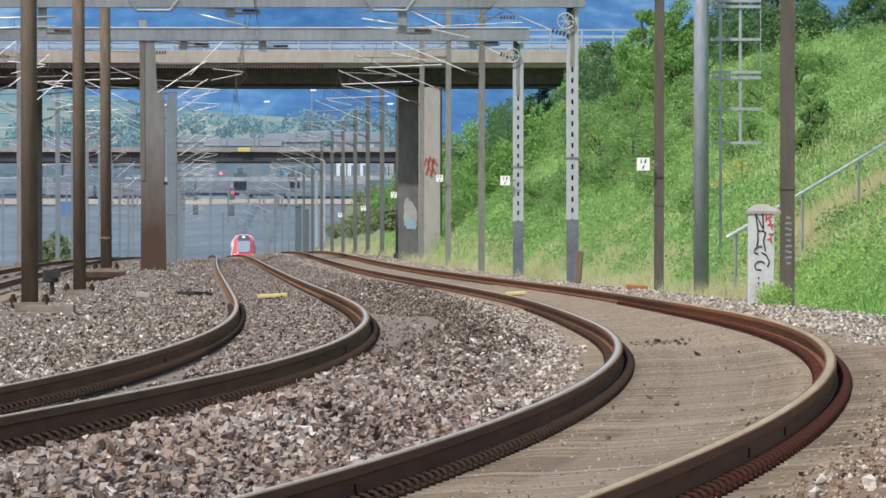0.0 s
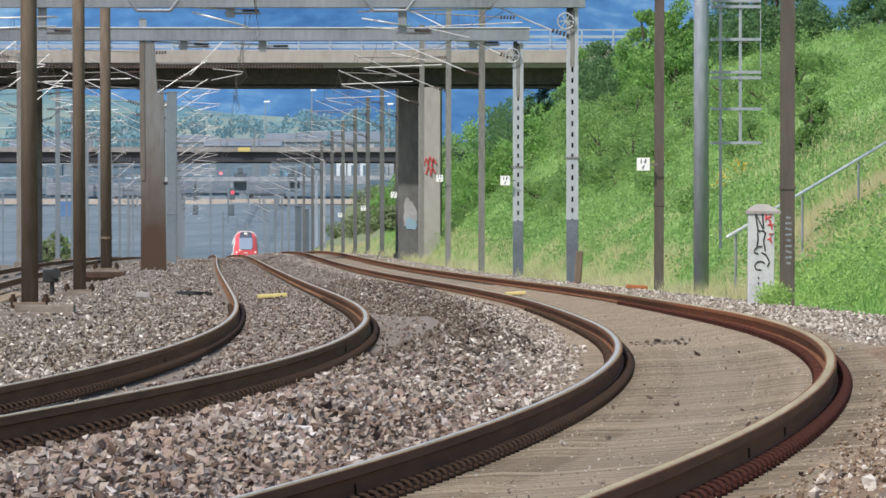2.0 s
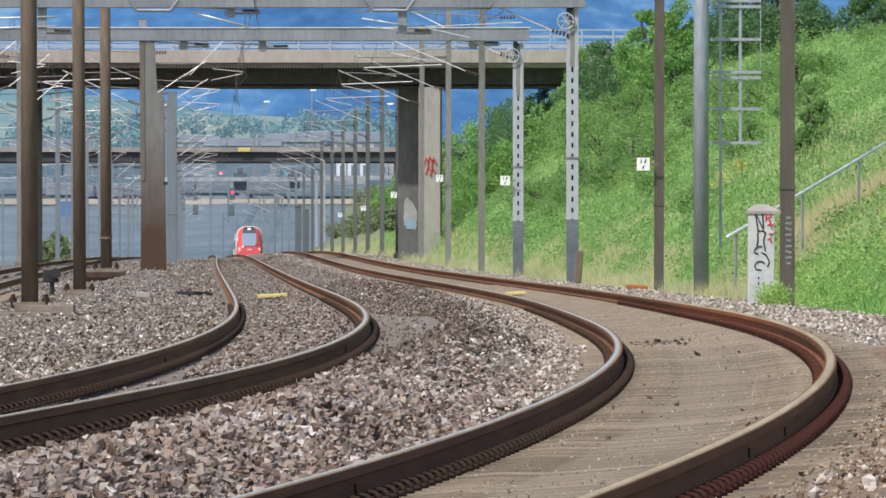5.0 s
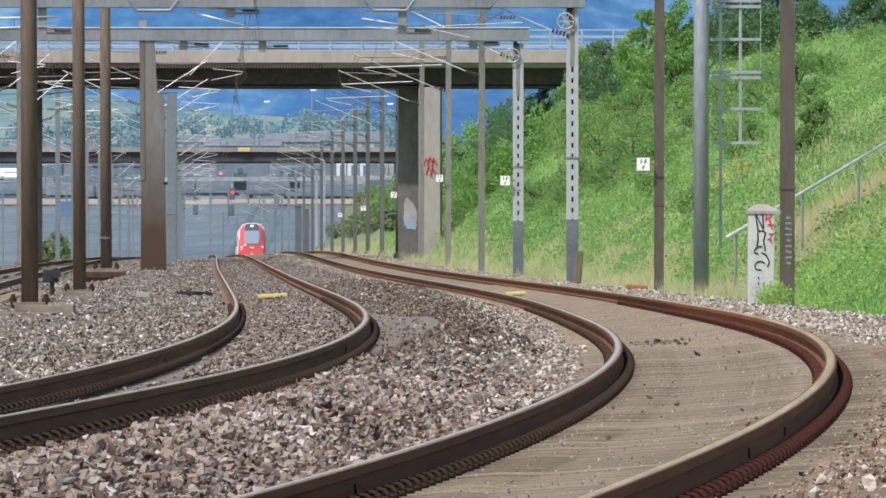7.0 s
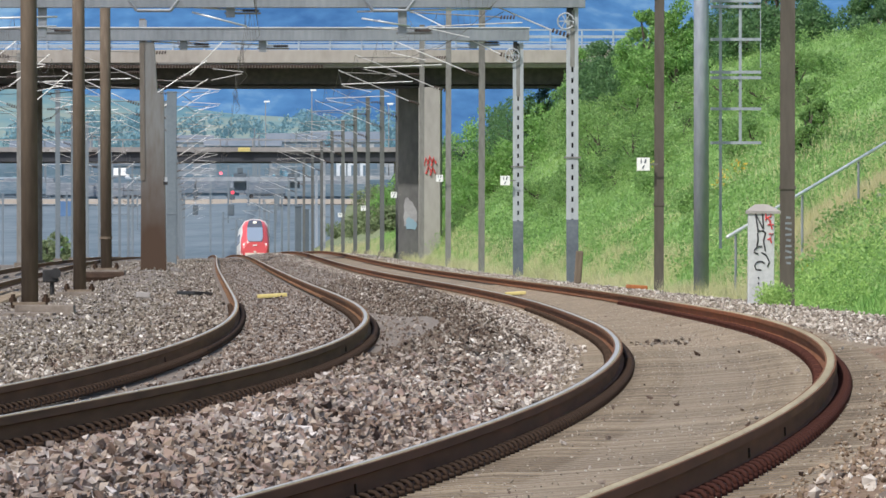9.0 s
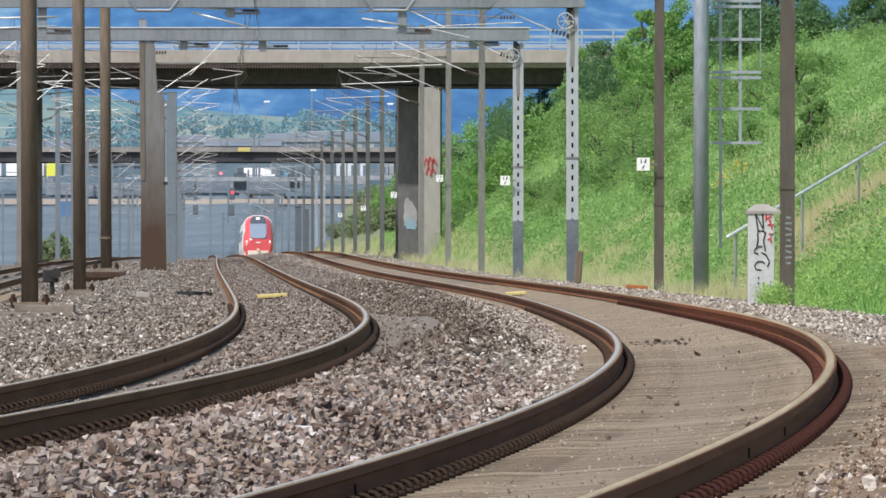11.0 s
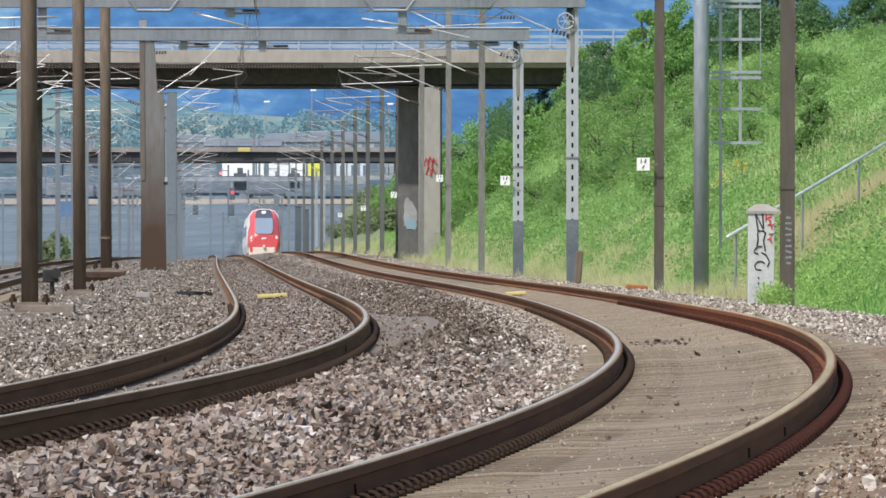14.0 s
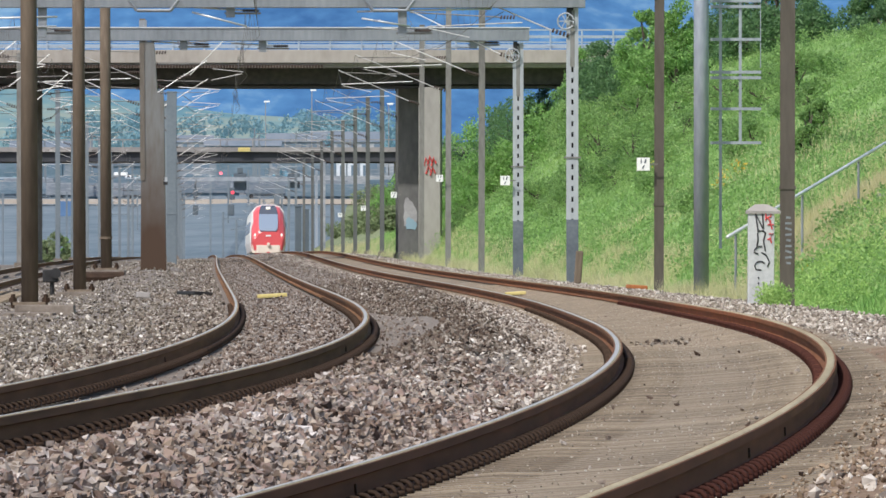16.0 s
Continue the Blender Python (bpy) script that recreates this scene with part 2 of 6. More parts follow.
def stain_along(m, colour, centre, half, soft):
    """A stain on a stretch of the object's length, ragged at its ends."""
    n, l = m.node_tree.nodes, m.node_tree.links
    co, sep, wob = n.new("ShaderNodeTexCoord"), n.new("ShaderNodeSeparateXYZ"), n.new("ShaderNodeTexNoise")
    wob.inputs["Scale"].default_value = 1.4
    l.new(co.outputs["Object"], sep.inputs[0])
    l.new(co.outputs["Object"], wob.inputs["Vector"])
    shift, far, span = n.new("ShaderNodeMath"), n.new("ShaderNodeMath"), n.new("ShaderNodeMapRange")
    shift.operation, far.operation = "SUBTRACT", "ABSOLUTE"
    shift.inputs[1].default_value = centre
    l.new(sep.outputs[1], shift.inputs[0])
    l.new(shift.outputs[0], far.inputs[0])
    l.new(far.outputs[0], span.inputs[0])
    span.inputs[1].default_value, span.inputs[2].default_value, span.inputs[3].default_value, span.inputs[4].default_value = half, half + soft, 1.0, 0.0
    ragged, mix = n.new("ShaderNodeMath"), n.new("ShaderNodeMixRGB")
    ragged.operation = "MULTIPLY"
    l.new(span.outputs[0], ragged.inputs[0])
    l.new(wob.outputs[0], ragged.inputs[1])
    base = n["Principled BSDF"].inputs["Base Color"]
    l.new(base.links[0].from_socket, mix.inputs[1])
    l.new(ragged.outputs[0], mix.inputs[0])
    mix.inputs[2].default_value = (*colour, 1)
    l.new(mix.outputs[0], base)


stain_along(M_RAIL_ORANGE, (0.30, 0.105, 0.048), 116.0, 15.0, 14.0)
M_CLIP = material("dark_greasy_clip", [(0.020, 0.013, 0.009), (0.042, 0.026, 0.018), (0.071, 0.043, 0.028)], 0.8, scale=3, fine=30, bump=0.2, spec=0.15)
M_RUST = material("red_rusted_steel", [(0.024, 0.009, 0.007), (0.053, 0.019, 0.014), (0.091, 0.035, 0.024)], 0.85, scale=2, fine=30, bump=0.3, spec=0.15)
M_SHINE = material("worn_rail_head", [(0.182, 0.148, 0.088), (0.280, 0.236, 0.148), (0.390, 0.335, 0.228)], 0.62, 0.0, scale=0.5, fine=9, bump=0.05, stretch=(6, 0.25, 1), spec=0.1)
M_SLEEPER = material("dusty_concrete_sleeper", [(0.093, 0.071, 0.048), (0.164, 0.128, 0.089), (0.242, 0.199, 0.143)], 0.9, scale=2.5, fine=40, per_object=0.3, bump=0.4, contrast=(0.3, 0.7))
M_CONC = material("weathered_concrete", [(0.218, 0.204, 0.195), (0.307, 0.287, 0.273), (0.371, 0.354, 0.339)], 0.9, scale=0.35, fine=4, bump=0.2, stretch=(1, 1, 0.4))
M_OLDCONC = material("dirty_concrete", [(0.11, 0.09, 0.075), (0.19, 0.16, 0.135), (0.26, 0.225, 0.195)], 0.9, scale=1.5, fine=15, bump=0.4)
# Soot and the deck's shade are both put into this dark grey.
M_SOOT_SHADE = material("soot_and_shade_concrete", [(0.085, 0.085, 0.088), (0.13, 0.13, 0.13), (0.18, 0.175, 0.17)], 0.9, scale=0.6, fine=6, bump=0.2, stretch=(1, 1, 0.4))
# Girder tones raised to imitate haze at the road bridge's distance.
M_GIRDER = material("dark_steel_girder", [(0.029, 0.028, 0.029), (0.065, 0.061, 0.061), (0.109, 0.094, 0.087)], 0.8, scale=0.5, fine=4, bump=0.1)
M_MAST = material("galvanised_mast", [(0.13, 0.125, 0.115), (0.20, 0.195, 0.185), (0.27, 0.265, 0.26)], 0.6, 0.3, scale=0.8, fine=12, per_object=0.12, bump=0.08, stretch=(1, 1, 0.25))
M_BROWN = material("brown_weathered_mast", [(0.083, 0.063, 0.047), (0.138, 0.107, 0.080), (0.198, 0.160, 0.122)], 0.75, 0.0, scale=0.7, fine=10, per_object=0.1, bump=0.15, stretch=(1, 1, 0.2), spec=0.2)
M_GREY = material("light_grey_steel", [(0.155, 0.172, 0.192), (0.215, 0.235, 0.258), (0.270, 0.292, 0.318)], 0.5, 0.3, scale=0.8, fine=10, bump=0.05, stretch=(1, 1, 0.3))
M_BLUEG = material("blue_grey_steel", [(0.200, 0.225, 0.263), (0.300, 0.331, 0.375), (0.388, 0.419, 0.463)], 0.5, 0.3, scale=0.8, fine=10, bump=0.05, stretch=(1, 1, 0.3))
M_PALE = material("pale_grey_steel", [(0.29, 0.31, 0.335), (0.38, 0.40, 0.43), (0.46, 0.48, 0.51)], 0.5, 0.2, scale=0.8, fine=10, bump=0.05, stretch=(1, 1, 0.3))
M_MASTDARK = material("dark_grey_brown_mast", [(0.065, 0.054, 0.046), (0.099, 0.085, 0.073), (0.129, 0.112, 0.096)], 0.7, 0.1, scale=0.8, fine=12, bump=0.1, stretch=(1, 1, 0.2), spec=0.2)
M_ALU = material("bright_aluminium_tube", [(0.527, 0.535, 0.552), (0.697, 0.705, 0.722)], 0.4, 0.4, scale=3, fine=20, bump=0)
M_WIRE = plain("copper_wire", (0.10, 0.085, 0.075), 0.6, 0.5)
M_DARK = material("dark_painted_metal", [(0.012, 0.012, 0.013), (0.03, 0.03, 0.032)], 0.6, scale=3, fine=20, bump=0.05)
M_WHITE = material("white_enamel", [(0.70, 0.70, 0.69), (0.82, 0.82, 0.81)], 0.4, scale=3, fine=20, bump=0.02)
M_YELLOW = material("yellow_plastic", [(0.462, 0.368, 0.113), (0.605, 0.515, 0.227)], 0.6, scale=4, fine=30, bump=0.1)

M_LEAF = material("green_leaves", [(0.106, 0.215, 0.059), (0.221, 0.403, 0.117), (0.383, 0.597, 0.204)], 0.6, scale=0.3, fine=2.0, island=0.22, bump=0, contrast=(0.2, 0.8), trans=0.5)
M_LEAF_DARK = material("dark_green_leaves", [(0.060, 0.132, 0.064), (0.122, 0.232, 0.096), (0.205, 0.335, 0.138)], 0.6, scale=0.3, fine=2.0, island=0.22, bump=0, contrast=(0.2, 0.8), trans=0.5)
# Green dulled to imitate haze, for bushes far down the line.
M_LEAF_HAZE = material("haze_dulled_olive_leaves", [(0.135, 0.185, 0.095), (0.205, 0.260, 0.130), (0.285, 0.335, 0.175)], 0.7, scale=0.3, fine=2.0, island=0.4, bump=0, contrast=(0.2, 0.8), trans=0.3)
M_BLADE = material("green_grass_blades", [(0.097, 0.207, 0.066), (0.215, 0.402, 0.110), (0.363, 0.525, 0.182), (0.522, 0.593, 0.311)], 0.7, scale=0.22, fine=1.2, island=0.125, bump=0, contrast=(0.31, 0.76), trans=0.45)
M_STRAW = material("dry_grass_blades", [(0.400, 0.430, 0.190), (0.640, 0.590, 0.340), (0.820, 0.745, 0.520)], 0.8, scale=0.2, fine=1.0, island=0.13, bump=0, contrast=(0.25, 0.75), trans=0.5)
M_WEED = material("bright_weed_leaves", [(0.105, 0.198, 0.070), (0.238, 0.398, 0.126), (0.405, 0.555, 0.215)], 0.6, scale=0.15, fine=1.1, island=0.12, bump=0, contrast=(0.33, 0.67), trans=0.5)
M_BARK = material("grey_brown_bark", [(0.05, 0.04, 0.03), (0.12, 0.10, 0.08)], 0.9, scale=3, fine=20, bump=0.5)


# ---- ground: one sheet from behind the camera to the horizon ----
def ground():
    ds = np.concatenate([np.linspace(-60, 20, 9), np.linspace(22, 130, 110), np.geomspace(131, 620, 230), np.geomspace(625, 4800, 90)])
    side = np.concatenate([[-900, -400, -180, -90, -50, -30, -22], np.linspace(-18, -8.5, 14), np.linspace(-8.2, 4.8, 105), np.linspace(5, 20, 50), [22, 25, 30, 40, 60, 110, 220, 420, 900]])
    D, S = np.meshgrid(ds, side, indexing="ij")
    wide = 1 + np.clip((D - 1300) / 2500, 0, 1) * 1.5 * (np.abs(S) > 20)
    X = x_right(np.minimum(D, 1500)) + S * wide
    Z = terrain(S, D)
    nd, ns = D.shape
    v = np.stack([X, D, Z], -1).reshape(-1, 3)
    i = (np.arange(nd - 1)[:, None] * ns + np.arange(ns - 1)[None]).ravel()
    f = np.stack([i, i + 1, i + ns + 1, i + ns], 1)
    me = bpy.data.meshes.new("ground")
    me.from_pydata(v.tolist(), [], f.tolist())
    for m in (M_BALLAST, M_SAND, M_GRASS, M_YARD, M_FIELD, M_FARGRASS, M_EARTH, M_DUST):
        me.materials.append(m)
    sm = ((S[:-1, :-1] + S[1:, 1:]) / 2).ravel()
    dm = ((D[:-1, :-1] + D[1:, 1:]) / 2).ravel()
    k = np.zeros(len(f), int)
    gap = x_left(dm) - x_right(dm)
    k[(sm - gap > 0.8) & (sm - gap < 0.95 + 0.95 * np.exp(-((dm - 108) / 24) ** 2))] = 7
    k[(sm > -2.0) & (sm < -1.3) & (dm > 62) & (dm < 200)] = 7
    k[(np.abs(sm - gap) < 0.8) & (dm < 105)] = 7
    k[(sm > -1.35 - 0.2 * np.exp(-((dm - 90) / 35) ** 2)) & (sm < 2.0)] = 1
    k[(sm > 0.9) & (sm < 2.0) & (dm < 80)] = 6
    k[(sm > 3.0)] = 2
    k[(sm < -75)] = 2
    k[(sm > 3.0) & (dm > 640)] = 5
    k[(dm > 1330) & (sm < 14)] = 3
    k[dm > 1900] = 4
    me.polygons.foreach_set("material_index", k)
    me.shade_smooth()
    tagged(new("ground", me), "crushed stone track bed, dusty strips and a grassy bank", "ground", kind="structure")


ground()

# ---- tracks ----
RAIL_SECTION = [(-0.0345, -0.004), (-0.036, -0.008), (-0.036, -0.040), (-0.010, -0.050), (-0.009, -0.118), (-0.0625, -0.136), (-0.0625, -0.147), (0.0625, -0.147), (0.0625, -0.136), (0.009, -0.118), (0.010, -0.050), (0.036, -0.040), (0.036, -0.008), (0.0345, -0.004)]
BAND_SECTION = [(-0.021, 0.0002), (-0.014, 0.0009), (0.004, 0.0009), (0.010, 0.0005)]
HEAD_SECTION = [(-0.0240, -0.0038), (-0.0215, -0.0012), (-0.014, 0.0), (0.014, 0.0), (0.0215, -0.0012), (0.0240, -0.0038)]


def along(fx, fz, d, off, tilt=1.0):
    """Origin, side and up vectors on a track, off metres from its centre, at rail level."""
    h, c = float(heading(fx, d)), float(cant(d)) * tilt / 1.505
    q = 1 / math.hypot(1, h)
    sd = Vector((q, -h * q, c)).normalized()
    up = sd.cross(Vector((h * q, q, 0))).normalized()
    o = Vector((float(fx(d)), d, float(fz(d)))) + sd * off
    return o, sd, up


PITCH = 0.42


def clip_mesh(n=6, r=0.0105):
    """A spring clip on its shoulder block, beside the rail's foot."""
    g = Geo()
    g.box((0.076, 0, 0.006), (0.085, 0.10, 0.024))
    g.tube([(0.078 - 0.038 * math.cos(q), 0.02 * math.cos(q), 0.012 + 0.036 * math.sin(q)) for q in [math.pi * k / n for k in range(n + 1)]], r, n)
    return g


CLIP = clip_mesh().mesh("clip", M_CLIP, True)
CLIP_FAR = clip_mesh(3, 0.013).mesh("clip", M_CLIP)
CLIP_RED = clip_mesh().mesh("clip", M_RUST, True)


def sleeper_mesh():
    g = Geo()
    sec = [(-0.15, -0.16), (-0.135, -0.012), (-0.12, 0.0), (0.12, 0.0), (0.135, -0.012), (0.15, -0.16)]
    sec = [(u * 0.9, w) for u, w in sec]
    g.sweep(sec, [((x, 0, z), (0, 1, 0), (0, 0, 1)) for x, z in ((-1.3, 0.0), (-0.45, 0.0), (-0.25, -0.018), (0.25, -0.018), (0.45, 0.0), (1.3, 0.0))])
    return g.mesh("sleeper", M_SLEEPER)


SLEEPER = sleeper_mesh()


def matrix_of(o, sd, up):
    y = up.cross(sd)
    m = Matrix((sd, y, up)).transposed().to_4x4()
    m.translation = o
    return m


def railway_track(fx, fz, label, start, end, near, tilt=1.0, rust=False, sunk=0.0):
    t = thing("railway_track", Matrix(), label, "railway track", "tracks", "structure")
    ds = [start]
    while ds[-1] < end:
        ds.append(ds[-1] + max(0.5, ds[-1] / 75))
    for off in (-0.7525, 0.7525):
        fr = [along(fx, fz, d, off, tilt) for d in ds]
        rail = part("rail", Geo().sweep(RAIL_SECTION, fr), (M_RAIL_ORANGE if off > 0 else M_RAIL_RUST) if rust else M_RAIL, t)
        part("rail_head", Geo().sweep(HEAD_SECTION, fr, False), M_SHINE, rail, "brown worn running surface", True)
        if not (rust and off > 0):
            part("running_band", Geo().sweep(BAND_SECTION, fr, False), M_BAND, rail, "narrow bright polished band", True)
        d, far = start + 4, Geo()
        while d < min(end, 165):
            for side in (1, -1):
                o, sd, up = along(fx, fz, d, off + side * 0.0, tilt)
                m = matrix_of(o - up * 0.155, sd, up) @ (Matrix() if side > 0 else pose(0, 0, 0, 0, 0, 180))
                if d < near and side > 0:
                    part("rail_clip", CLIP_RED if rust and off > 0 else CLIP, None, rail, at=m)
                elif d < 190:
                    src = CLIP_FAR
                    far.add([m @ v.co for v in src.vertices], [tuple(p.vertices) for p in src.polygons])
            d += PITCH
        tagged(part("distant_clips", far, M_RUST if rust and off > 0 else M_CLIP, rail, "rows of spring clips", True), kind="stuff")
    d, far = start + 4, Geo()
    while d < min(end, 240):
        o, sd, up = along(fx, fz, d, 0, tilt)
        m = matrix_of(o - up * (0.160 + sunk), sd, up)
        if d < near + 10:
            part("sleeper", SLEEPER, None, t, at=m)
        else:
            far.add([m @ v.co for v in SLEEPER.vertices], [tuple(p.vertices) for p in SLEEPER.polygons])
        d += PITCH
    tagged(part("distant_sleepers", far, M_SAND, t, "dust-covered sleepers"), kind="stuff")
    return t


railway_track(x_right, z_right, "curved main line track with concrete sleepers and rusty clips", 20, 1330, 82, rust=True)
railway_track(x_left, z_left, "curved track with brown rails bedded in dark stone", 20, 1330, 90, sunk=0.05)


def x_third(d):
    return x_left(d) - 6.6


def x_fourth(d):
    return x_left(d) - 10.6


def z_third(d):
    return z_left(d) - 0.12


railway_track(x_third, z_third, "neighbouring rusty track beyond the row of masts", 120, 1330, 0, 0.0, sunk=0.09)

# weld seams and small plates on the webs of the near rails
for fx, fz, off, d, w in ((x_right, z_right, -0.7525, 40.05, 0.05), (x_left, z_left, -0.7525, 81.12, 0.06), (x_left, z_left, 0.7525, 77.82, 0.06), (x_right, z_right, 0.7525, 41.27, 0.04), (x_right, z_right, 0.7525, 45.50, 0.04)):
    o, sd, up = along(fx, fz, d, off)
    part("weld_seam", Geo().box((0.012, 0, -0.092), (0.012, w * 0.8, 0.04)), M_CLIP, bpy.data.objects["railway_track" if fx is x_right else "railway_track.001"], at=matrix_of(o, sd, up))

def place(px, d):
    """Side position of the line of sight px (0 to 1568 across the view) at distance d."""
    return (px - 784) / 18000 * d


# ---- loose stone ----
def stones(name, label, n, area, size, mat, seed, lift=0.0, fine=False, far=False):
    """Broken stones strewn on the ground: area(r, n) gives side and distance."""
    r = np.random.RandomState(seed)
    ico = np.array([(x, y, z) for z in (-1, 1) for x, y in ((-1, -1), (1, -1), (1, 1), (-1, 1))]) * 0.62
    quad = [(0, 3, 2, 1), (4, 5, 6, 7), (0, 1, 5, 4), (1, 2, 6, 5), (2, 3, 7, 6), (3, 0, 4, 7)]
    tri = np.array([t for q in quad for t in ((q[0], q[1], q[2]), (q[0], q[2], q[3]))])
    if far:
        ico = np.array([(1, 0, 0), (0, 1, 0), (-1, 0, 0), (0, -1, 0), (0, 0, 1), (0, 0, -1)]) * 0.95
        tri = np.array([t for k in range(4) for t in ((k, (k + 1) % 4, 4), ((k + 1) % 4, k, 5))])
    if fine:
        ph = (1 + 5 ** 0.5) / 2
        ico = np.array([(-1, ph, 0), (1, ph, 0), (-1, -ph, 0), (1, -ph, 0), (0, -1, ph), (0, 1, ph), (0, -1, -ph), (0, 1, -ph), (ph, 0, -1), (ph, 0, 1), (-ph, 0, -1), (-ph, 0, 1)]) / 1.9
        tri = np.array([(0, 11, 5), (0, 5, 1), (0, 1, 7), (0, 7, 10), (0, 10, 11), (1, 5, 9), (5, 11, 4), (11, 10, 2), (10, 7, 6), (7, 1, 8), (3, 9, 4), (3, 4, 2), (3, 2, 6), (3, 6, 8), (3, 8, 9), (4, 9, 5), (2, 4, 11), (6, 2, 10), (8, 6, 7), (9, 8, 1)])
    m = len(ico)
    s, d = area(r, n)
    n = len(s)
    k = (size[0] + (size[1] - size[0]) * r.uniform(0, 1, n) ** 1.6) * 0.5
    v = ico[None] * r.uniform(0.55, 1.25, (n, m, 1)) + r.normal(0, 0.19 if m == 8 else 0.13, (n, m, 3))
    v = v * np.stack([r.uniform(0.8, 1.5, n), r.uniform(0.7, 1.2, n), r.uniform(0.5, 0.95, n)], 1)[:, None]
    a, b = r.uniform(0, 6.3, n), r.uniform(-1.2, 1.2, n)
    ca, sa, cb, sb = (q[:, None] for q in (np.cos(a), np.sin(a), np.cos(b), np.sin(b)))
    x, y, z = v[..., 0], v[..., 1], v[..., 2]
    x, z = x * cb - z * sb, x * sb + z * cb
    x, y = x * ca - y * sa, x * sa + y * ca
    z0 = terrain(s, d) + r.uniform(-0.3, 0.45, n) * k * 2 + lift
    P = np.stack([x * k[:, None] + (x_right(d) + s)[:, None], y * k[:, None] + d[:, None], z * k[:, None] + z0[:, None]], -1).reshape(-1, 3)
    T = (tri[None] + m * np.arange(n)[:, None, None]).reshape(-1, 3)
    me = bpy.data.meshes.new(name)
    me.vertices.add(len(P))
    me.vertices.foreach_set("co", P.ravel())
    me.loops.add(T.size)
    me.loops.foreach_set("vertex_index", T.ravel())
    me.polygons.add(len(T))
    me.polygons.foreach_set("loop_start", np.arange(0, T.size, 3))
    me.update(calc_edges=True)
    me.shade_flat()
    me.materials.append(mat)
    return tagged(new(name, me), label, "crushed stone", kind="stuff")


def strip(s0, s1, d0, d1, power=1.0):
    """Places between two side lines, seen by the lens."""
    def f(r, n):
        u = r.uniform(0, 1, n) ** power
        d = d0 * (d1 / d0) ** u
        gap = x_left(d) - x_right(d)
        lo = s0(gap, d) if callable(s0) else s0 + 0 * d
        hi = s1(gap, d) if callable(s1) else s1 + 0 * d
        s = lo + (hi - lo) * r.uniform(0, 1, n)
        ok = np.abs(x_right(d) + s) < d * 0.0436 + 0.4
        return s[ok], d[ok]
    return f


def dust_edge(g, d):
    """Outer edge of the dust beside the far track's rail."""
    return g + 0.86 + 0.72 * np.exp(-((d - 108) / 20) ** 2)


def sand_edge(g, d):
    """Inner edge of the sandy strip beside the near track's rail."""
    return -1.03 - (0.17 + 0.05 * np.sin(d / 2.3) + 0.03 * np.sin(d * 1.7)) * np.exp(-((d - 88) / 30) ** 2)


def stain_edge(g, d):
    """Line along which stained and pale stone meet."""
    return -1.8 + 0.2 * np.sin(d / 7) + 0.08 * np.sin(d / 2.1)


stones("ballast_between_tracks", "grey-brown crushed stone between the two tracks", 17000, strip(dust_edge, sand_edge, 120, 560), (0.022, 0.062), M_STONE, 1, 0.015, far=True)
stones("stained_ballast", "dark brown stained crushed stone heaped between the tracks", 22000, strip(dust_edge, lambda g, d: stain_edge(g, d) + 0.2, 66, 215), (0.022, 0.066), M_STONE_DARK, 16, 0.016, far=True)
stones("ballast_between_tracks_near", "grey-brown crushed stone heaped between the near rails", 35000, strip(lambda g, d: g + 0.84, lambda g, d: -1.0 - 0.22 * np.clip((d - 50) / 15, 0, 1), 26, 76), (0.020, 0.064), M_STONE_NEAR, 11, 0.008)
stones("ballast_in_track", "brown crushed stone between the rails and sleepers", 10500, strip(lambda g, d: g - 0.62 + 0.25 * np.clip((100 - d) / 25, 0, 1), lambda g, d: g + 0.62, 74, 560), (0.025, 0.06), M_STONE, 2, 0.012, far=True)
stones("sparse_track_stones", "few stones half sunk in dust between the rails", 900, strip(lambda g, d: g - 0.62, lambda g, d: g + 0.64, 44, 100), (0.015, 0.05), M_STONE, 27, 0.004)
stones("ballast_by_rail", "brown crushed stone along the outer rail of the far track", 9000, strip(lambda g, d: g - 2.1 + 0.3 * np.sin(d / 9), lambda g, d: g - 0.88, 60, 420), (0.022, 0.06), M_STONE, 19, 0.012, far=True)
stones("ballast_beside_masts", "grey crushed stone beside the row of masts", 27000, strip(lambda g, d: g - 6.0, lambda g, d: g - 0.9, 60, 520), (0.030, 0.085), M_STONE_GREY, 3, 0.012, far=True)
stones("ballast_shoulder", "pale crushed stone on the shoulder of the track", 27000, strip(lambda g, d: 1.9 - 0.68 * np.clip((d - 64) / 20, 0, 1) - 0.3 * np.clip((46 - d) / 8, 0, 1), 3.0, 30, 520), (0.026, 0.07), M_STONE_PALE, 4, 0.0, far=True)
stones("pale_ballast_edge", "pale crushed stone along the inner edge of the track", 9000, strip(lambda g, d: stain_edge(g, d) - 0.2, sand_edge, 60, 520), (0.022, 0.062), M_STONE_PALE, 13, 0.02, far=True)
stones("dusty_grit", "loose pale grit on the dusty track bed", 9000, strip(-0.62, 1.9, 30, 260, 0.75), (0.006, 0.020), M_GRIT, 5, 0.022, far=True)
stones("stray_edge_stones", "pale stones strewn on the sandy strip beside the rail", 700, strip(lambda g, d: sand_edge(g, d) - 0.05, lambda g, d: sand_edge(g, d) + 0.16, 56, 220), (0.012, 0.05), M_STONE_PALE, 23, 0.012)
stones("corner_stones", "pale and white stones among brown soil lumps", 70, strip(1.2, 1.75, 33, 43), (0.018, 0.06), M_STONE_PALE, 24, 0.01, True)
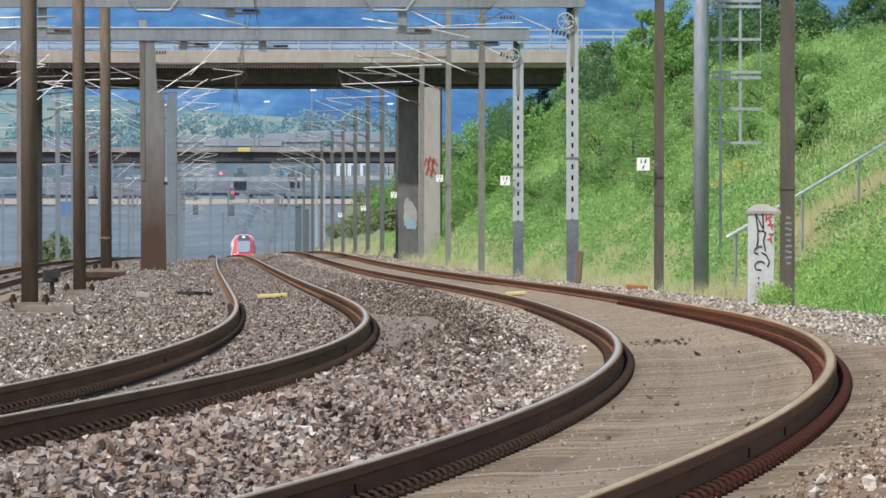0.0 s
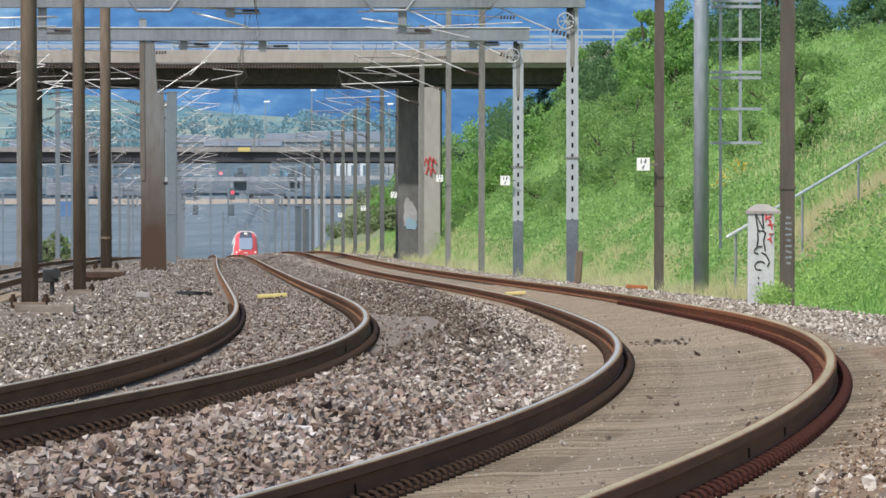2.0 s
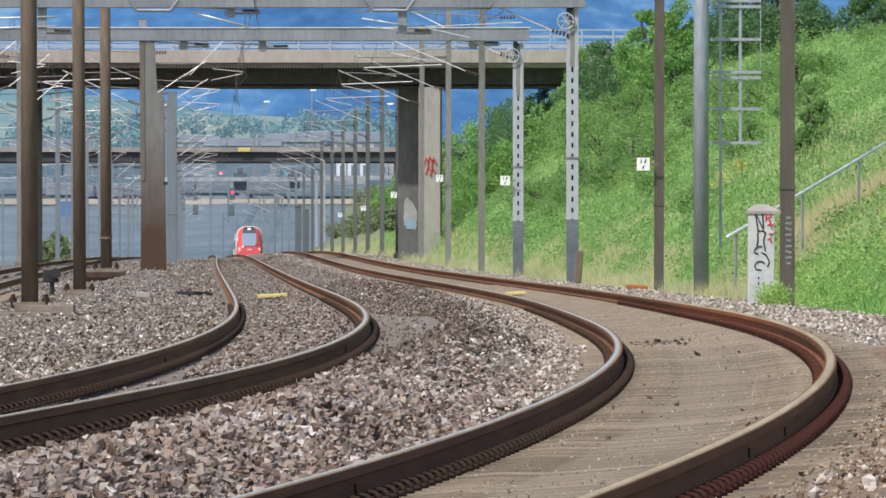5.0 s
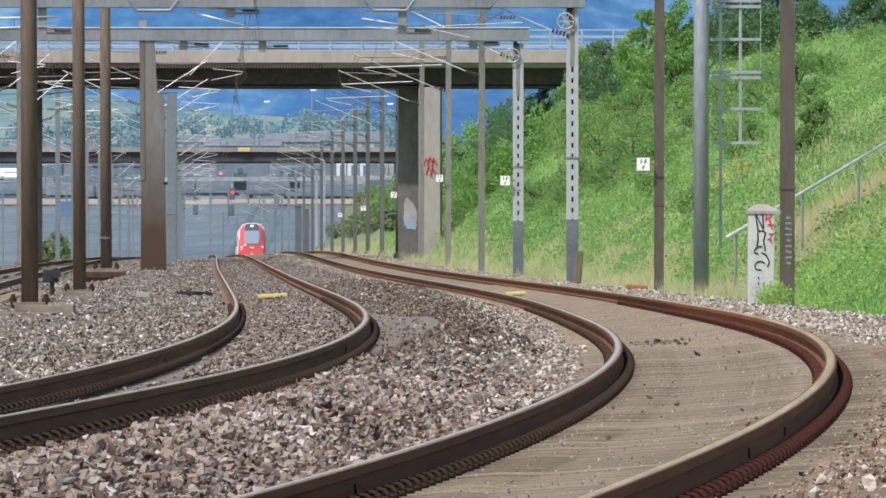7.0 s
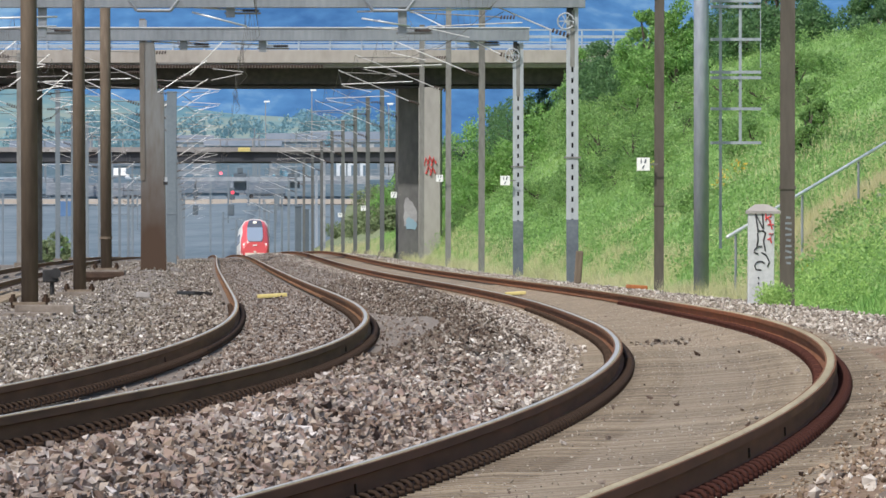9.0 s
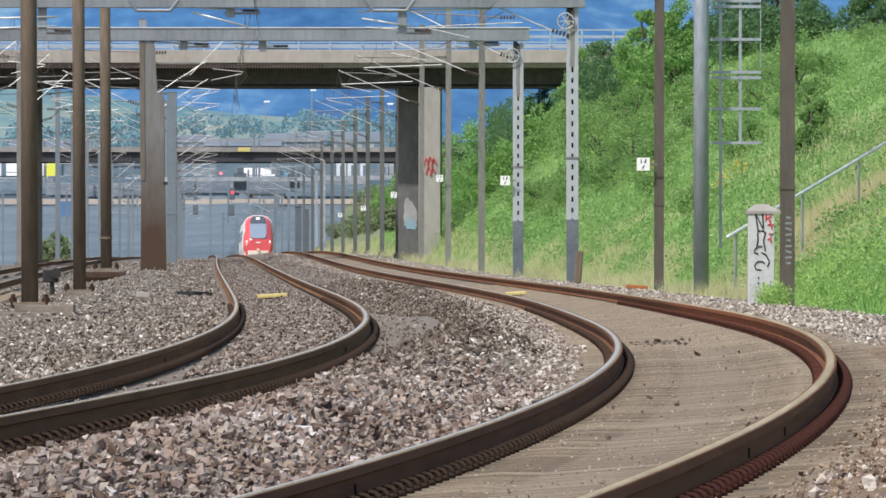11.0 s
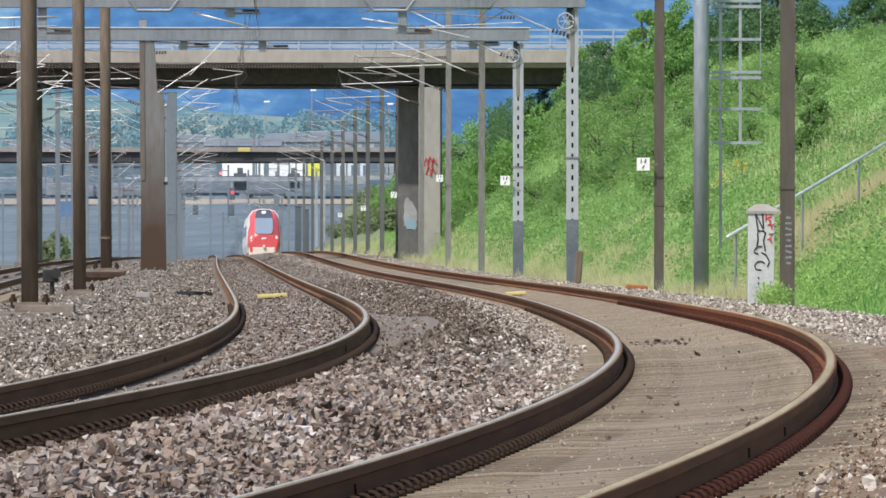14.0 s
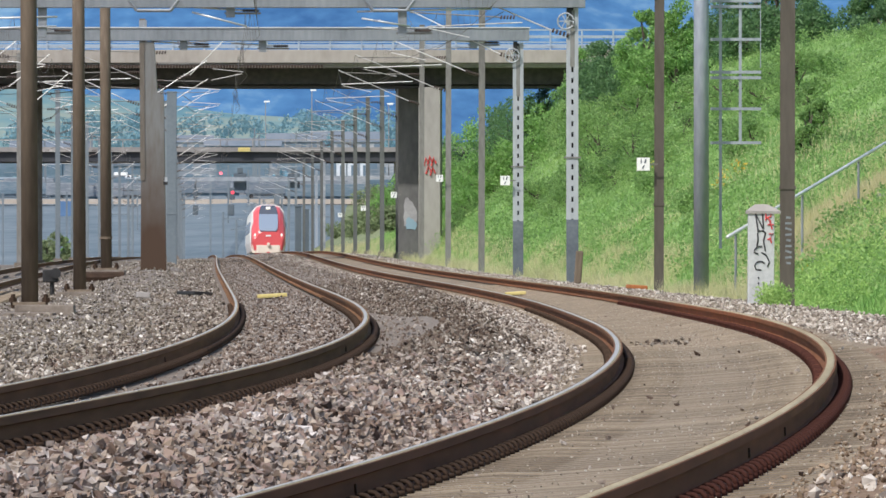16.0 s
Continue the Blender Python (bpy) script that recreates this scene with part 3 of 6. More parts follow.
stones("dark_lumps", "few dark lumps lying on the dusty track bed", 3, lambda r, n: (place(np.array([1232.0, 1236.0, 1305.0]), 84) - x_right(84), np.array([84.0, 84.3, 83.0])), (0.03, 0.045), M_CLIP, 25, 0.035, True)
stones("bed_stones", "small cluster of dark stones on the dusty track bed", 60, lambda r, n: (place(1172, 98 + 0 * r.uniform(0, 1, n)) + r.normal(0, 0.14, n) - x_right(98), 98 + r.normal(0, 1.1, n)), (0.015, 0.05), M_STONE_DARK, 20, 0.02)
stones("dust_patch_stones", "few small stones sunk in grey dust", 420, strip(lambda g, d: g + 0.84, lambda g, d: g + 1.4, 88, 128), (0.012, 0.045), M_STONE, 15, 0.004)
stones("soil_lumps", "brown soil and stone lumps beside the outer rail", 3600, strip(0.98, 2.3, 29, 66), (0.007, 0.034), M_SOIL, 12, 0.012, True)
stones("scattered_stones", "few brown stones scattered on the dusty track bed", 150, strip(-0.6, 1.9, 30, 240), (0.015, 0.038), M_STONE, 6, 0.03)


# ---- masts and gantries ----
def h_section(w, t=0.016):
    a, b = w / 2, w / 2 - t
    return [(-a, -a), (a, -a), (a, -b), (t / 2, -b), (t / 2, b), (a, b), (a, a), (-a, a), (-a, b), (-t / 2, b), (-t / 2, -b), (-a, -b)]


def ground_at(x, d):
    return float(terrain(x - float(x_right(d)), d))


def mast(px, d, width, top, mat, label, lean=0.0, plinth=False, gz=None, tube=False):
    x = place(px, d)
    z0 = ground_at(x, d) if gz is None else gz
    t = thing("catenary_mast", pose(x, d, z0, 0, lean), label, "mast", "catenary masts")
    g = Geo()
    if tube:
        g.tube([(0, 0, -0.3), (0, 0, top - z0)], [width / 2, width / 2.15], 14)
        part("column", g, mat, t, smooth=True)
    else:
        g.post(h_section(width), 0, 0, -0.3, top - z0)
        part("column", g, mat, t)
    part("top_cap", Geo().box((0, 0, top - z0 + 0.015), (width * 1.1, width * 1.1, 0.03)), mat, t)
    if plinth and d > 250:
        part("band", Geo().tube([(0, 0, 1.0), (0, 0, 1.07)], width * 0.56, 12), mat, t)
    elif not tube:
        part("band", Geo().box((0, 0, 1.95), (width * 1.12, width * 1.12, 0.06)), mat, t)
    part("foot_collar", Geo().box((0, 0, 0.02), (width * 1.5, width * 1.5, 0.12)), M_OLDCONC, t, "low concrete collar at the foot", bevel=0.01)
    if plinth:
        part("base_plate", Geo().box((0, 0, 0.18), (width * 1.9, 0.6, 0.05)), mat, t, bevel=0.008)
        part("plinth", Geo().box((0.27 if d < 200 else 0.0, -0.3, 0.05), (width * 3.4, 1.0, 0.22)), M_OLDCONC, t, "dirty concrete footing", bevel=0.02)
        if d < 200:
            part("footing_slab", Geo().box((0.05, -1.3, -0.05), (width * 2.9, 1.0, 0.17)), M_OLDCONC, t, "wide lower concrete slab", bevel=0.025)
        elif d > 250:
            part("footing_slab", Geo().tube([(-width * 2.0, -0.9, -0.06), (width * 1.7, -0.9, -0.06)], 0.16, 8), M_CLIP, t, "dark rounded drain pipe before the footing")
        for sx in (-1, 1):
            part("anchor_bolt", Geo().tube([(sx * width * 0.95, -0.2, 0.1), (sx * width * 0.95, -0.2, 0.34)], 0.045, 6), M_CLIP, t)
            part("anchor_nut", Geo().disc((sx * width * 0.95, -0.2, 0.24), 0.075, (0, 0, 1), 0.08, 6), M_CLIP, t)
    return t


RIGHT_MASTS = [(1393, 158, 0.225, M_MASTDARK), (1166, 212, 0.20, M_MASTDARK), (852, 321, 0.20, M_MAST), (793, 360, 0.20, M_MAST), (746, 402, 0.20, M_MAST)]
for px, d, w, m in RIGHT_MASTS:
    mast(px, d, w, 9.5, m, "slim grey-brown steel catenary mast rising from tall grass", lean=0.12)
mast(1241, 196, 0.30, 10.0, M_BLUEG, "stout blue-grey tubular steel mast in tall grass", tube=True)
for px, d, w, gz in ((53, 172, 0.292, -0.36), (141, 228, 0.291, -0.39), (188, 280, 0.31, -0.02)):
    mast(px, d, w, 10.5, M_BROWN, "brown weathered steel mast bolted to a concrete footing", lean=-0.25, plinth=True, gz=gz, tube=True)


def slotted_mast(px, d, top):
    """Two channels joined by batten plates, the foot cased in."""
    x = place(px, d)
    z0 = ground_at(x, d)
    t = thing("slotted_mast", pose(x, d, z0), "pale grey slotted steel mast with dark foot and tension wheel", "mast", "slotted masts")
    h = top - z0
    for sx in (-1, 1):
        part("channel", Geo().box((sx * 0.088, 0, h / 2), (0.125, 0.2, h)), M_PALE, t, bevel=0.006)
    part("back_plate", Geo().box((0, 0.06, h / 2), (0.10, 0.02, h)), M_DARK, t)
    z = 1.8
    while z < h * 0.78:
        part("batten", Geo().box((0, -0.098, z), (0.11, 0.012, 0.15)), M_PALE, t)
        z += 0.27
    part("top_plate", Geo().box((0, -0.098, (z + h) / 2 - 0.07), (0.11, 0.012, h - z)), M_MAST, t)
    part("foot_casing", Geo().box((0, 0, 0.75), (0.30, 0.24, 1.9)), M_FOOT, t, "darker blue-grey painted foot", bevel=0.01)
    part("collar", Geo().box((0, 0, 3.25), (0.42, 0.26, 0.04)), M_MAST, t)
    w = part("tension_wheel", Geo().tube([(-0.17 + 0.2 * math.cos(a), -0.2, h - 0.35 + 0.2 * math.sin(a)) for a in [6.2832 * k / 20 for k in range(21)]], 0.022, 6), M_PALE, t, smooth=True)
    for k in range(3):
        a = math.pi * k / 3
        part("spoke", Geo().tube([(-0.17 + 0.2 * q * math.cos(a), -0.2, h - 0.35 + 0.2 * q * math.sin(a)) for q in (-1, 1)], 0.013, 5), M_PALE, w)
    part("hanging_bracket", Geo().box((-0.08, -0.1, h - 0.1), (0.12, 0.12, 0.3)), M_DARK, t)
    return t


slotted_mast(1013, 254, 6.75)
slotted_mast(917, 289, 6.55)


def gantry_beam(d, x0, x1, z, label):
    t = thing("gantry_beam", pose((x0 + x1) / 2, d, z), label, "gantry", "gantries")
    w = x1 - x0
    for sy in (-0.2, 0.2):
        part("chord", Geo().box((0, sy, 0.0), (w, 0.10, 0.36)), M_GREY, t, bevel=0.01)
    part("flange", Geo().box((0, 0, 0.19), (w + 0.04, 0.56, 0.03)), M_ALU, t)
    k = -w / 2 + 0.4
    while k < w / 2:
        part("batten", Geo().box((k, 0, -0.14), (0.10, 0.30, 0.03)), M_GREY, t)
        k += 1.15
    return t


gantry_beam(254, -13.5, 3.55, 6.92, "light grey welded steel gantry beam across the tracks")
gantry_beam(289, -14.0, 2.45, 6.80, "light grey steel gantry beam with hanging brackets")


def hanger(x, d, z, drop):
    t = thing("wire_hanger", pose(x, d, z), "grey steel drop bracket holding insulators under a gantry", "bracket", "drop brackets")
    part("drop_post", Geo().box((0, 0, -drop / 2), (0.22, 0.18, drop)), M_GREY, t, bevel=0.01)
    part("cross_arm", Geo().box((0.3, 0, -drop + 0.1), (0.9, 0.06, 0.05)), M_MAST, t)
    g = Geo()
    g.tube([(0.3, -0.05, -drop + 0.17), (0.72, -0.05, -drop + 0.17)], 0.026, 8)
    for k in range(6):
        g.disc((0.36 + 0.06 * k, -0.05, -drop + 0.17), 0.042, (1, 0, 0), 0.03, 10)
    part("insulator", g, M_INSUL, t, "ribbed brown insulator")
    part("steady_tube", Geo().tube([(-0.9, -0.05, -drop + 0.25), (0.3, -0.05, -drop + 0.17)], 0.022, 6), M_ALU, t)
    return t


for px, d, z, drop in ((75, 254, 7.9, 1.9), (408, 254, 7.9, 1.4), (712, 254, 7.9, 1.9), (253, 289, 7.2, 0.5), (465, 289, 6.65, 0.35), (838, 289, 6.65, 0.25), (325, 289, 6.65, 0.3)):
    t = hanger(place(px, d), d, z, drop)
    for a, b in {408: (((340, 22), (437, 47)),), 712: (((632, 21), (870, 16)), ((640, 33), (726, 47))), 75: (((-40, 33), (102, 30)), ((-60, 52), (100, 47)))}.get(px, ()):
        ends = [(place(q[0], d) - place(px, d), -0.12, 0.8 + (435 - q[1]) / 18000 * d - z) for q in (a, b)]
        part("registration_tube", Geo().tube(ends, 0.024, 7), M_ALU, t, "bright registration tube", smooth=True)
# raised trusses on the first gantry
for px in (272, 690):
    x = place(px, 253.6)
    t = thing("truss_bracket", pose(x, 253.6, 6.72), "light grey trapezoid stiffener under a gantry beam", "bracket", "gantry stiffeners")
    for a, b in (((-0.62, 0.2), (-0.42, -0.06)), ((-0.42, -0.06), (0.42, -0.06)), ((0.42, -0.06), (0.62, 0.2))):
        part("bar", Geo().tube([(a[0], 0, a[1]), (b[0], 0, b[1])], 0.045, 6), M_GREY, t)


def gantry_leg():
    d = 289
    x = place(272, d)
    z0 = 0.15
    t = thing("gantry_leg", pose(x, d, z0), "broad grey steel gantry leg turning rusty brown at its foot", "gantry leg")
    g = Geo()
    g.sweep([(-0.5, -0.2), (0.5, -0.2), (0.5, 0.2), (-0.5, 0.2)], [((0.0, 0, -0.4), (0.73, 0, 0), (0, 1, 0)), ((-0.03, 0, 4.9), (0.64, 0, 0), (0, 1, 0)), ((-0.12, 0, 5.0), (0.46, 0, 0), (0, 1, 0)), ((-0.2, 0, 6.45), (0.42, 0, 0), (0, 1, 0))])
    part("column", g, M_LEG, t, bevel=0.01)
    part("flange", Geo().sweep([(-0.07, -0.01), (0.07, -0.01), (0.07, 0.01), (-0.07, 0.01)], [((-0.305, -0.212, 2.5), (1, 0, 0), (0, 1, 0)), ((-0.33, -0.212, 6.4), (1, 0, 0), (0, 1, 0))]), M_LEGDARK, t, "darker brown-grey edge flange")
    part("top_post", Geo().box((-0.32, 0, 6.75), (0.16, 0.16, 0.7)), M_LEGDARK, t)
    part("clamp", Geo().box((0.34, -0.16, 2.42), (0.12, 0.1, 0.09)), M_DARK, t)
    part("clamp_plate", Geo().box((0.34, -0.16, 2.53), (0.10, 0.08, 0.12)), M_PALE, t)


M_LEGDARK = material("brown_grey_steel", [(0.085, 0.068, 0.052), (0.135, 0.118, 0.102), (0.175, 0.160, 0.146)], 0.7, 0.1, scale=0.5, fine=8, bump=0.1, stretch=(1, 1, 0.2))
# Mast grey blued to imitate haze in front of the farther masts.
M_FARMAST = material("haze_tinted_grey_mast", [(0.128, 0.157, 0.183), (0.183, 0.217, 0.246)], 0.7, 0.1, scale=0.8, fine=10, per_object=0.2, bump=0)
M_LEG = material("grey_steel_rusting", [(0.12, 0.098, 0.080), (0.165, 0.165, 0.162), (0.20, 0.218, 0.232)], 0.65, 0.2, scale=0.5, fine=8, bump=0.1, stretch=(1, 1, 0.2))
rust = M_LEG.node_tree
rn, rl = rust.nodes, rust.links
sep, gco, wob, edge, blend = (rn.new(k) for k in ("ShaderNodeSeparateXYZ", "ShaderNodeTexCoord", "ShaderNodeTexNoise", "ShaderNodeMapRange", "ShaderNodeMixRGB"))
wob.inputs["Scale"].default_value = 1.3
rl.new(gco.outputs["Object"], sep.inputs[0])
rl.new(gco.outputs["Object"], wob.inputs["Vector"])
zsum = rn.new("ShaderNodeMath")
zsum.operation = "MULTIPLY_ADD"
zsum.inputs[1].default_value = 1.6
rl.new(wob.outputs[0], zsum.inputs[0])
rl.new(sep.outputs[2], zsum.inputs[2])
rl.new(zsum.outputs[0], edge.inputs[0])
edge.inputs[1].default_value, edge.inputs[2].default_value = 1.6, 4.8
old = rn["Principled BSDF"].inputs["Base Color"].links[0].from_socket
rl.new(edge.outputs[0], blend.inputs[0])
blend.inputs[1].default_value = (0.062, 0.036, 0.023, 1)   # rust creeping up from the foot
rl.new(old, blend.inputs[2])
rl.new(blend.outputs[0], rn["Principled BSDF"].inputs["Base Color"])
gantry_leg()


mast(304, 332, 0.31, 5.8, M_FARMAST, "short grey steel mast standing behind a gantry leg", gz=-0.1)


# ---- overhead line ----
M_ARM = material("dulled_aluminium_tube", [(0.36, 0.35, 0.34), (0.70, 0.70, 0.70)], 0.5, 0.4, scale=1.2, fine=6, per_object=0.5, bump=0)
def far_column(t, mat):
    """Column, head plate and foot of a slim mast."""
    part("column", Geo().post(h_section(0.22), 0, 0, 0, 8.6), mat, t)
    part("top_cap", Geo().box((0, 0, 8.615), (0.25, 0.25, 0.03)), mat, t)
    part("foot_collar", Geo().box((0, 0, 0.25), (0.4, 0.4, 0.5)), M_OLDCONC, t, "concrete foot")


def cantilever(x, d, z, reach, seed):
    """Arm from a mast at x over the track reach metres aside; z is rail level."""
    s = 1 if reach > 0 else -1
    r = random.Random(seed)
    thin = 1.0 if d < 440 else 0.75
    t = thing("cantilever_arm", pose(x, d, z), "tubular metal cantilever arm with brown insulators", "cantilever", "cantilever arms")
    top = 7.35 + r.uniform(-0.1, 0.1)
    part("stay_tube", Geo().tube([(s * 0.5, 0, 6.15), (reach, 0, top)], 0.018 * thin, 6), M_ARM, t)
    part("top_tube", Geo().tube([(s * 0.45, 0, 7.2), (reach * 0.97, 0, top - 0.1)], 0.02 * thin, 6), M_MAST, t)
    part("registration_tube", Geo().tube([(s * 1.25, 0, 6.35), (reach + s * 0.5, 0, 6.25)], 0.015 * thin, 6), M_ARM, t)
    part("steady_arm", Geo().tube([(reach + s * 0.45, 0, 6.2), (reach - s * 0.55, 0, 5.98)], 0.011 * thin, 6), M_ARM, t)
    for z1, z2 in ((6.03, 6.15), (7.2, 7.2)):
        g = Geo()
        for k in range(5):
            u = k / 4
            g.disc((s * (0.12 + 0.36 * u), 0, z1 + (z2 - z1) * u), 0.06, (s, 0, 0.3), 0.05, 10)
        part("insulator", g, M_INSUL, t, "ribbed brown insulator")
    part("dropper", Geo().tube([(reach * 0.55, 0, 6.62), (reach * 0.75, 0, 6.28)], 0.01, 4), M_WIRE, t)
    return t


for k, (px, d) in enumerate([(1166, 212), (1013, 254), (917, 289), (852, 321), (793, 360), (746, 402)]):
    x = place(px, d)
    cantilever(x, d - 0.1, float(z_right(d)), float(x_right(d)) - x, k)
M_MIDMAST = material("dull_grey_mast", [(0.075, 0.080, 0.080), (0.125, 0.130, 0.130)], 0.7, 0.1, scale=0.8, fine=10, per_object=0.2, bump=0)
far_d = [447, 490, 535, 580, 630, 680, 735, 790, 850, 915, 985, 1060, 1150, 1250]
for k, d in enumerate(far_d):
    for fx, fz, off in ((x_right, z_right, 3.2), (x_left, z_left, -3.4)):
        x, z = float(fx(d)) + off, float(fz(d))
        t = thing("catenary_mast", pose(x, d, z - 0.5), "slim grey steel catenary mast beside the distant line", "mast", "catenary masts")
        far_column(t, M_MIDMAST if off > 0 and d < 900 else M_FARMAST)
        cantilever(x, d - 0.15, z, -off if off > 0 else 2.4, 50 + k)
for k, d in enumerate((372, 412)):
    x, z = float(x_left(d)) - 3.4, float(z_left(d))
    t = thing("catenary_mast", pose(x, d, z - 0.5), "slim grey steel catenary mast beside the line", "mast", "catenary masts")
    far_column(t, M_MAST)
    cantilever(x, d - 0.15, z, 2.3, 71 + k)
cantilever(place(304, 332) + 0.1, 331.7, float(z_left(332)), 1.75, 70)
cantilever(place(304, 332) - 0.1, 332.3, float(z_left(332)) - 0.3, -3.6, 84)
for k, d in enumerate((373, 413, 450, 495)):
    cantilever(float(x_left(d)) - 3.5, d, float(z_left(d)) - 0.3, -2.9, 85 + k)
for k, d in enumerate((310, 350, 395, 440, 490, 545, 610, 690, 780, 880, 1000, 1068)):
    x, z = float(x_fourth(d)) + 2.2, float(z_third(d))
    t = thing("catenary_mast", pose(x, d, z - 0.5), "slim grey steel catenary mast of the neighbouring line", "mast", "catenary masts")
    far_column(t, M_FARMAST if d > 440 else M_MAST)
    cantilever(x, d - 0.15, z, 1.9, 90 + k)
    cantilever(x, d + 0.15, z, -3.4, 120 + k)


def overhead_wire(fx, fz, name, label):
    sup = [170, 212, 254, 289, 321, 360, 402] + far_d
    t = thing(name, Matrix(), label, "overhead line", "overhead lines")
    c, m = Geo(), Geo()
    cp, mp = [], []
    for i, (a, b) in enumerate(zip(sup[:-1], sup[1:])):
        for k in range(8):
            u = k / 8
            d = a + (b - a) * u
            zig = 0.2 * (-1) ** i * (1 - 2 * u)
            x, z = float(fx(d)) + zig, float(fz(d))
            cp.append((x, d, z + 5.95))
            mp.append((float(fx(d)), d, z + 7.3 - 0.8 * 4 * u * (1 - u)))
            if k and d < 420:
                part("dropper_wire", Geo().tube([cp[-1], mp[-1]], 0.0035, 4, False), M_WIRE, t)
    part("contact_wire", c.tube(cp, 0.006, 5), M_WIRE, t)
    part("messenger_wire", m.tube(mp, 0.006, 5), M_WIRE, t)


overhead_wire(x_right, z_right, "overhead_line", "thin dark contact wire hung under a sagging messenger wire")
overhead_wire(x_left, z_left, "overhead_line", "thin dark contact wire hung under a sagging messenger wire")
overhead_wire(x_third, z_third, "overhead_line", "thin dark contact wire hung under a sagging messenger wire")

# ---- road bridge over the tracks ----
M_GRAF_R = plain("red_spray_paint", (0.55, 0.07, 0.07), 0.7)
M_GRAF_K = plain("black_spray_paint", (0.03, 0.03, 0.035), 0.7)
M_GRAF_B = plain("pale_blue_spray_paint", (0.22, 0.34, 0.42), 0.8)
# Pale tones standing in for sunlight on the pier wall.
M_SUN_PATCH = material("painted_sunlight", [(0.22, 0.22, 0.23), (0.36, 0.36, 0.37)], 0.85, scale=1.5, fine=9, bump=0.1)
M_RAILING = material("pale_bridge_railing", [(0.26, 0.32, 0.40), (0.36, 0.42, 0.50)], 0.5, 0.2, scale=2, fine=10, bump=0)


M_PARAPET = material("beige_weathered_concrete", [(0.235, 0.212, 0.190), (0.315, 0.288, 0.262), (0.375, 0.347, 0.320)], 0.9, scale=0.35, fine=4, bump=0.2, stretch=(1, 1, 0.4))
M_RUSTBROWN = material("rusty_brown_brackets", [(0.06, 0.045, 0.038), (0.13, 0.095, 0.08)], 0.85, scale=2, fine=9, bump=0.1)


def road_bridge():
    d0, d1 = 430.0, 442.0
    x0, x1 = -46.0, 26.0
    c, w = (x0 + x1) / 2, x1 - x0
    t = thing("road_bridge", pose(0, 0, 0), "concrete road bridge with dark girders and a pale railing", "bridge")
    part("deck", Geo().box((c, (d0 + d1) / 2, 8.55), (w, d1 - d0 - 0.3, 0.42)), M_CONC, t)
    part("parapet", Geo().box((c, d0, 8.80), (w, 0.35, 0.56)), M_PARAPET, t, "beige weathered concrete edge beam", bevel=0.03)
    part("parapet", Geo().box((c, d1, 8.80), (w, 0.35, 0.56)), M_CONC, t, bevel=0.03)
    for k, y in enumerate((432.0, 435.0, 438.0, 440.6)):
        part("girder", Geo().box((c, y, 8.0), (w, 0.5, 0.72)).box((c, y, 7.62 if k else 7.53), (w, 0.8, 0.06)), M_GIRDER, t)
    part("bearing_strip", Geo().box((c, d0 + 0.12, 8.47), (w, 0.3, 0.05)), M_CONC, t, "thin pale strip under the edge beam")
    for i in range(112):
        part("drip_bracket", Geo().box((x0 + 27.0 + i * 0.125, d0 - 0.02, 8.37), (0.07, 0.5, 0.13)), M_RUSTBROWN, t)
    rail = part("railing", Geo().box((c, d0, 9.92), (w, 0.07, 0.06)), M_RAILING, t)
    for z, h in ((9.62, 0.10), (9.40, 0.05), (9.20, 0.12)):
        part("rail_bar", Geo().box((c, d0 + 0.03, z), (w, 0.04, h)), M_RAILING, rail)
    x = x0
    while x < x1:
        part("rail_post", Geo().box((x, d0 - 0.03, 9.5), (0.07, 0.07, 0.86)), M_RAILING, rail)
        x += 1.33
    part("far_railing", Geo().box((c, d1, 9.9), (w, 0.07, 0.07)).box((c, d1, 9.5), (w, 0.05, 0.1)), M_RAILING, t)
    for px in (742, -260):
        x = place(px, 434)
        z0 = ground_at(x, 434) - 0.6
        pier = part("pier", Geo().sweep([(-0.5, 0.0), (0.42, 0.1), (0.5, 1.2), (-0.45, 1.2)], [((x + 0.48, 430.4, z), (1, 0, 0), (0, 1, 0)) for z in (z0, 7.5)]), M_CONC, t, "grey concrete pier with graffiti", bevel=0.03)
        part("pier_wall", Geo().box((x - 0.42, 435.6, (z0 + 7.5) / 2), (0.95, 5.0, 7.5 - z0)), M_SOOT_SHADE, t, "concrete pier wall, its grey darkened for the deck's shade", bevel=0.03)
        if px > 0:
            for q, zz in ((0.30, 4.35), (0.46, 4.42), (0.62, 4.36), (0.40, 4.02), (0.58, 3.95)):
                part("graffiti_stroke", Geo().tube([(x + q - 0.10, 430.42, zz - 0.18), (x + q, 430.42, zz + 0.16), (x + q + 0.10, 430.44, zz - 0.08)], 0.045, 5), M_GRAF_R, pier, "red sprayed scrawl")
            # Sunlit wedge laid on as a pale sheet; the blue scrawl is graffiti.
            for nm, cx, cz, rw, rh, m, lab in (("paint_patch", -0.38, 2.25, 0.30, 0.62, M_SUN_PATCH, "pale patch painted in place of sunlight"), ("blue_scrawl", -0.34, 1.75, 0.24, 0.26, M_GRAF_B, "pale blue sprayed scrawl")):
                wedge = ((-0.9, -1.0), (-0.2, -0.92), (0.7, -1.05), (1.0, -0.5), (0.96, 0.05), (0.6, 0.35), (0.25, 0.7), (-0.1, 0.78), (-0.35, 1.0), (-0.7, 0.9), (-0.95, 0.4), (-0.85, 0.0), (-1.0, -0.4), (-0.86, -0.7))
                rim = [(x + cx + rw * u, 433.085 if nm == "paint_patch" else 433.075, cz + rh * w) for u, w in wedge]
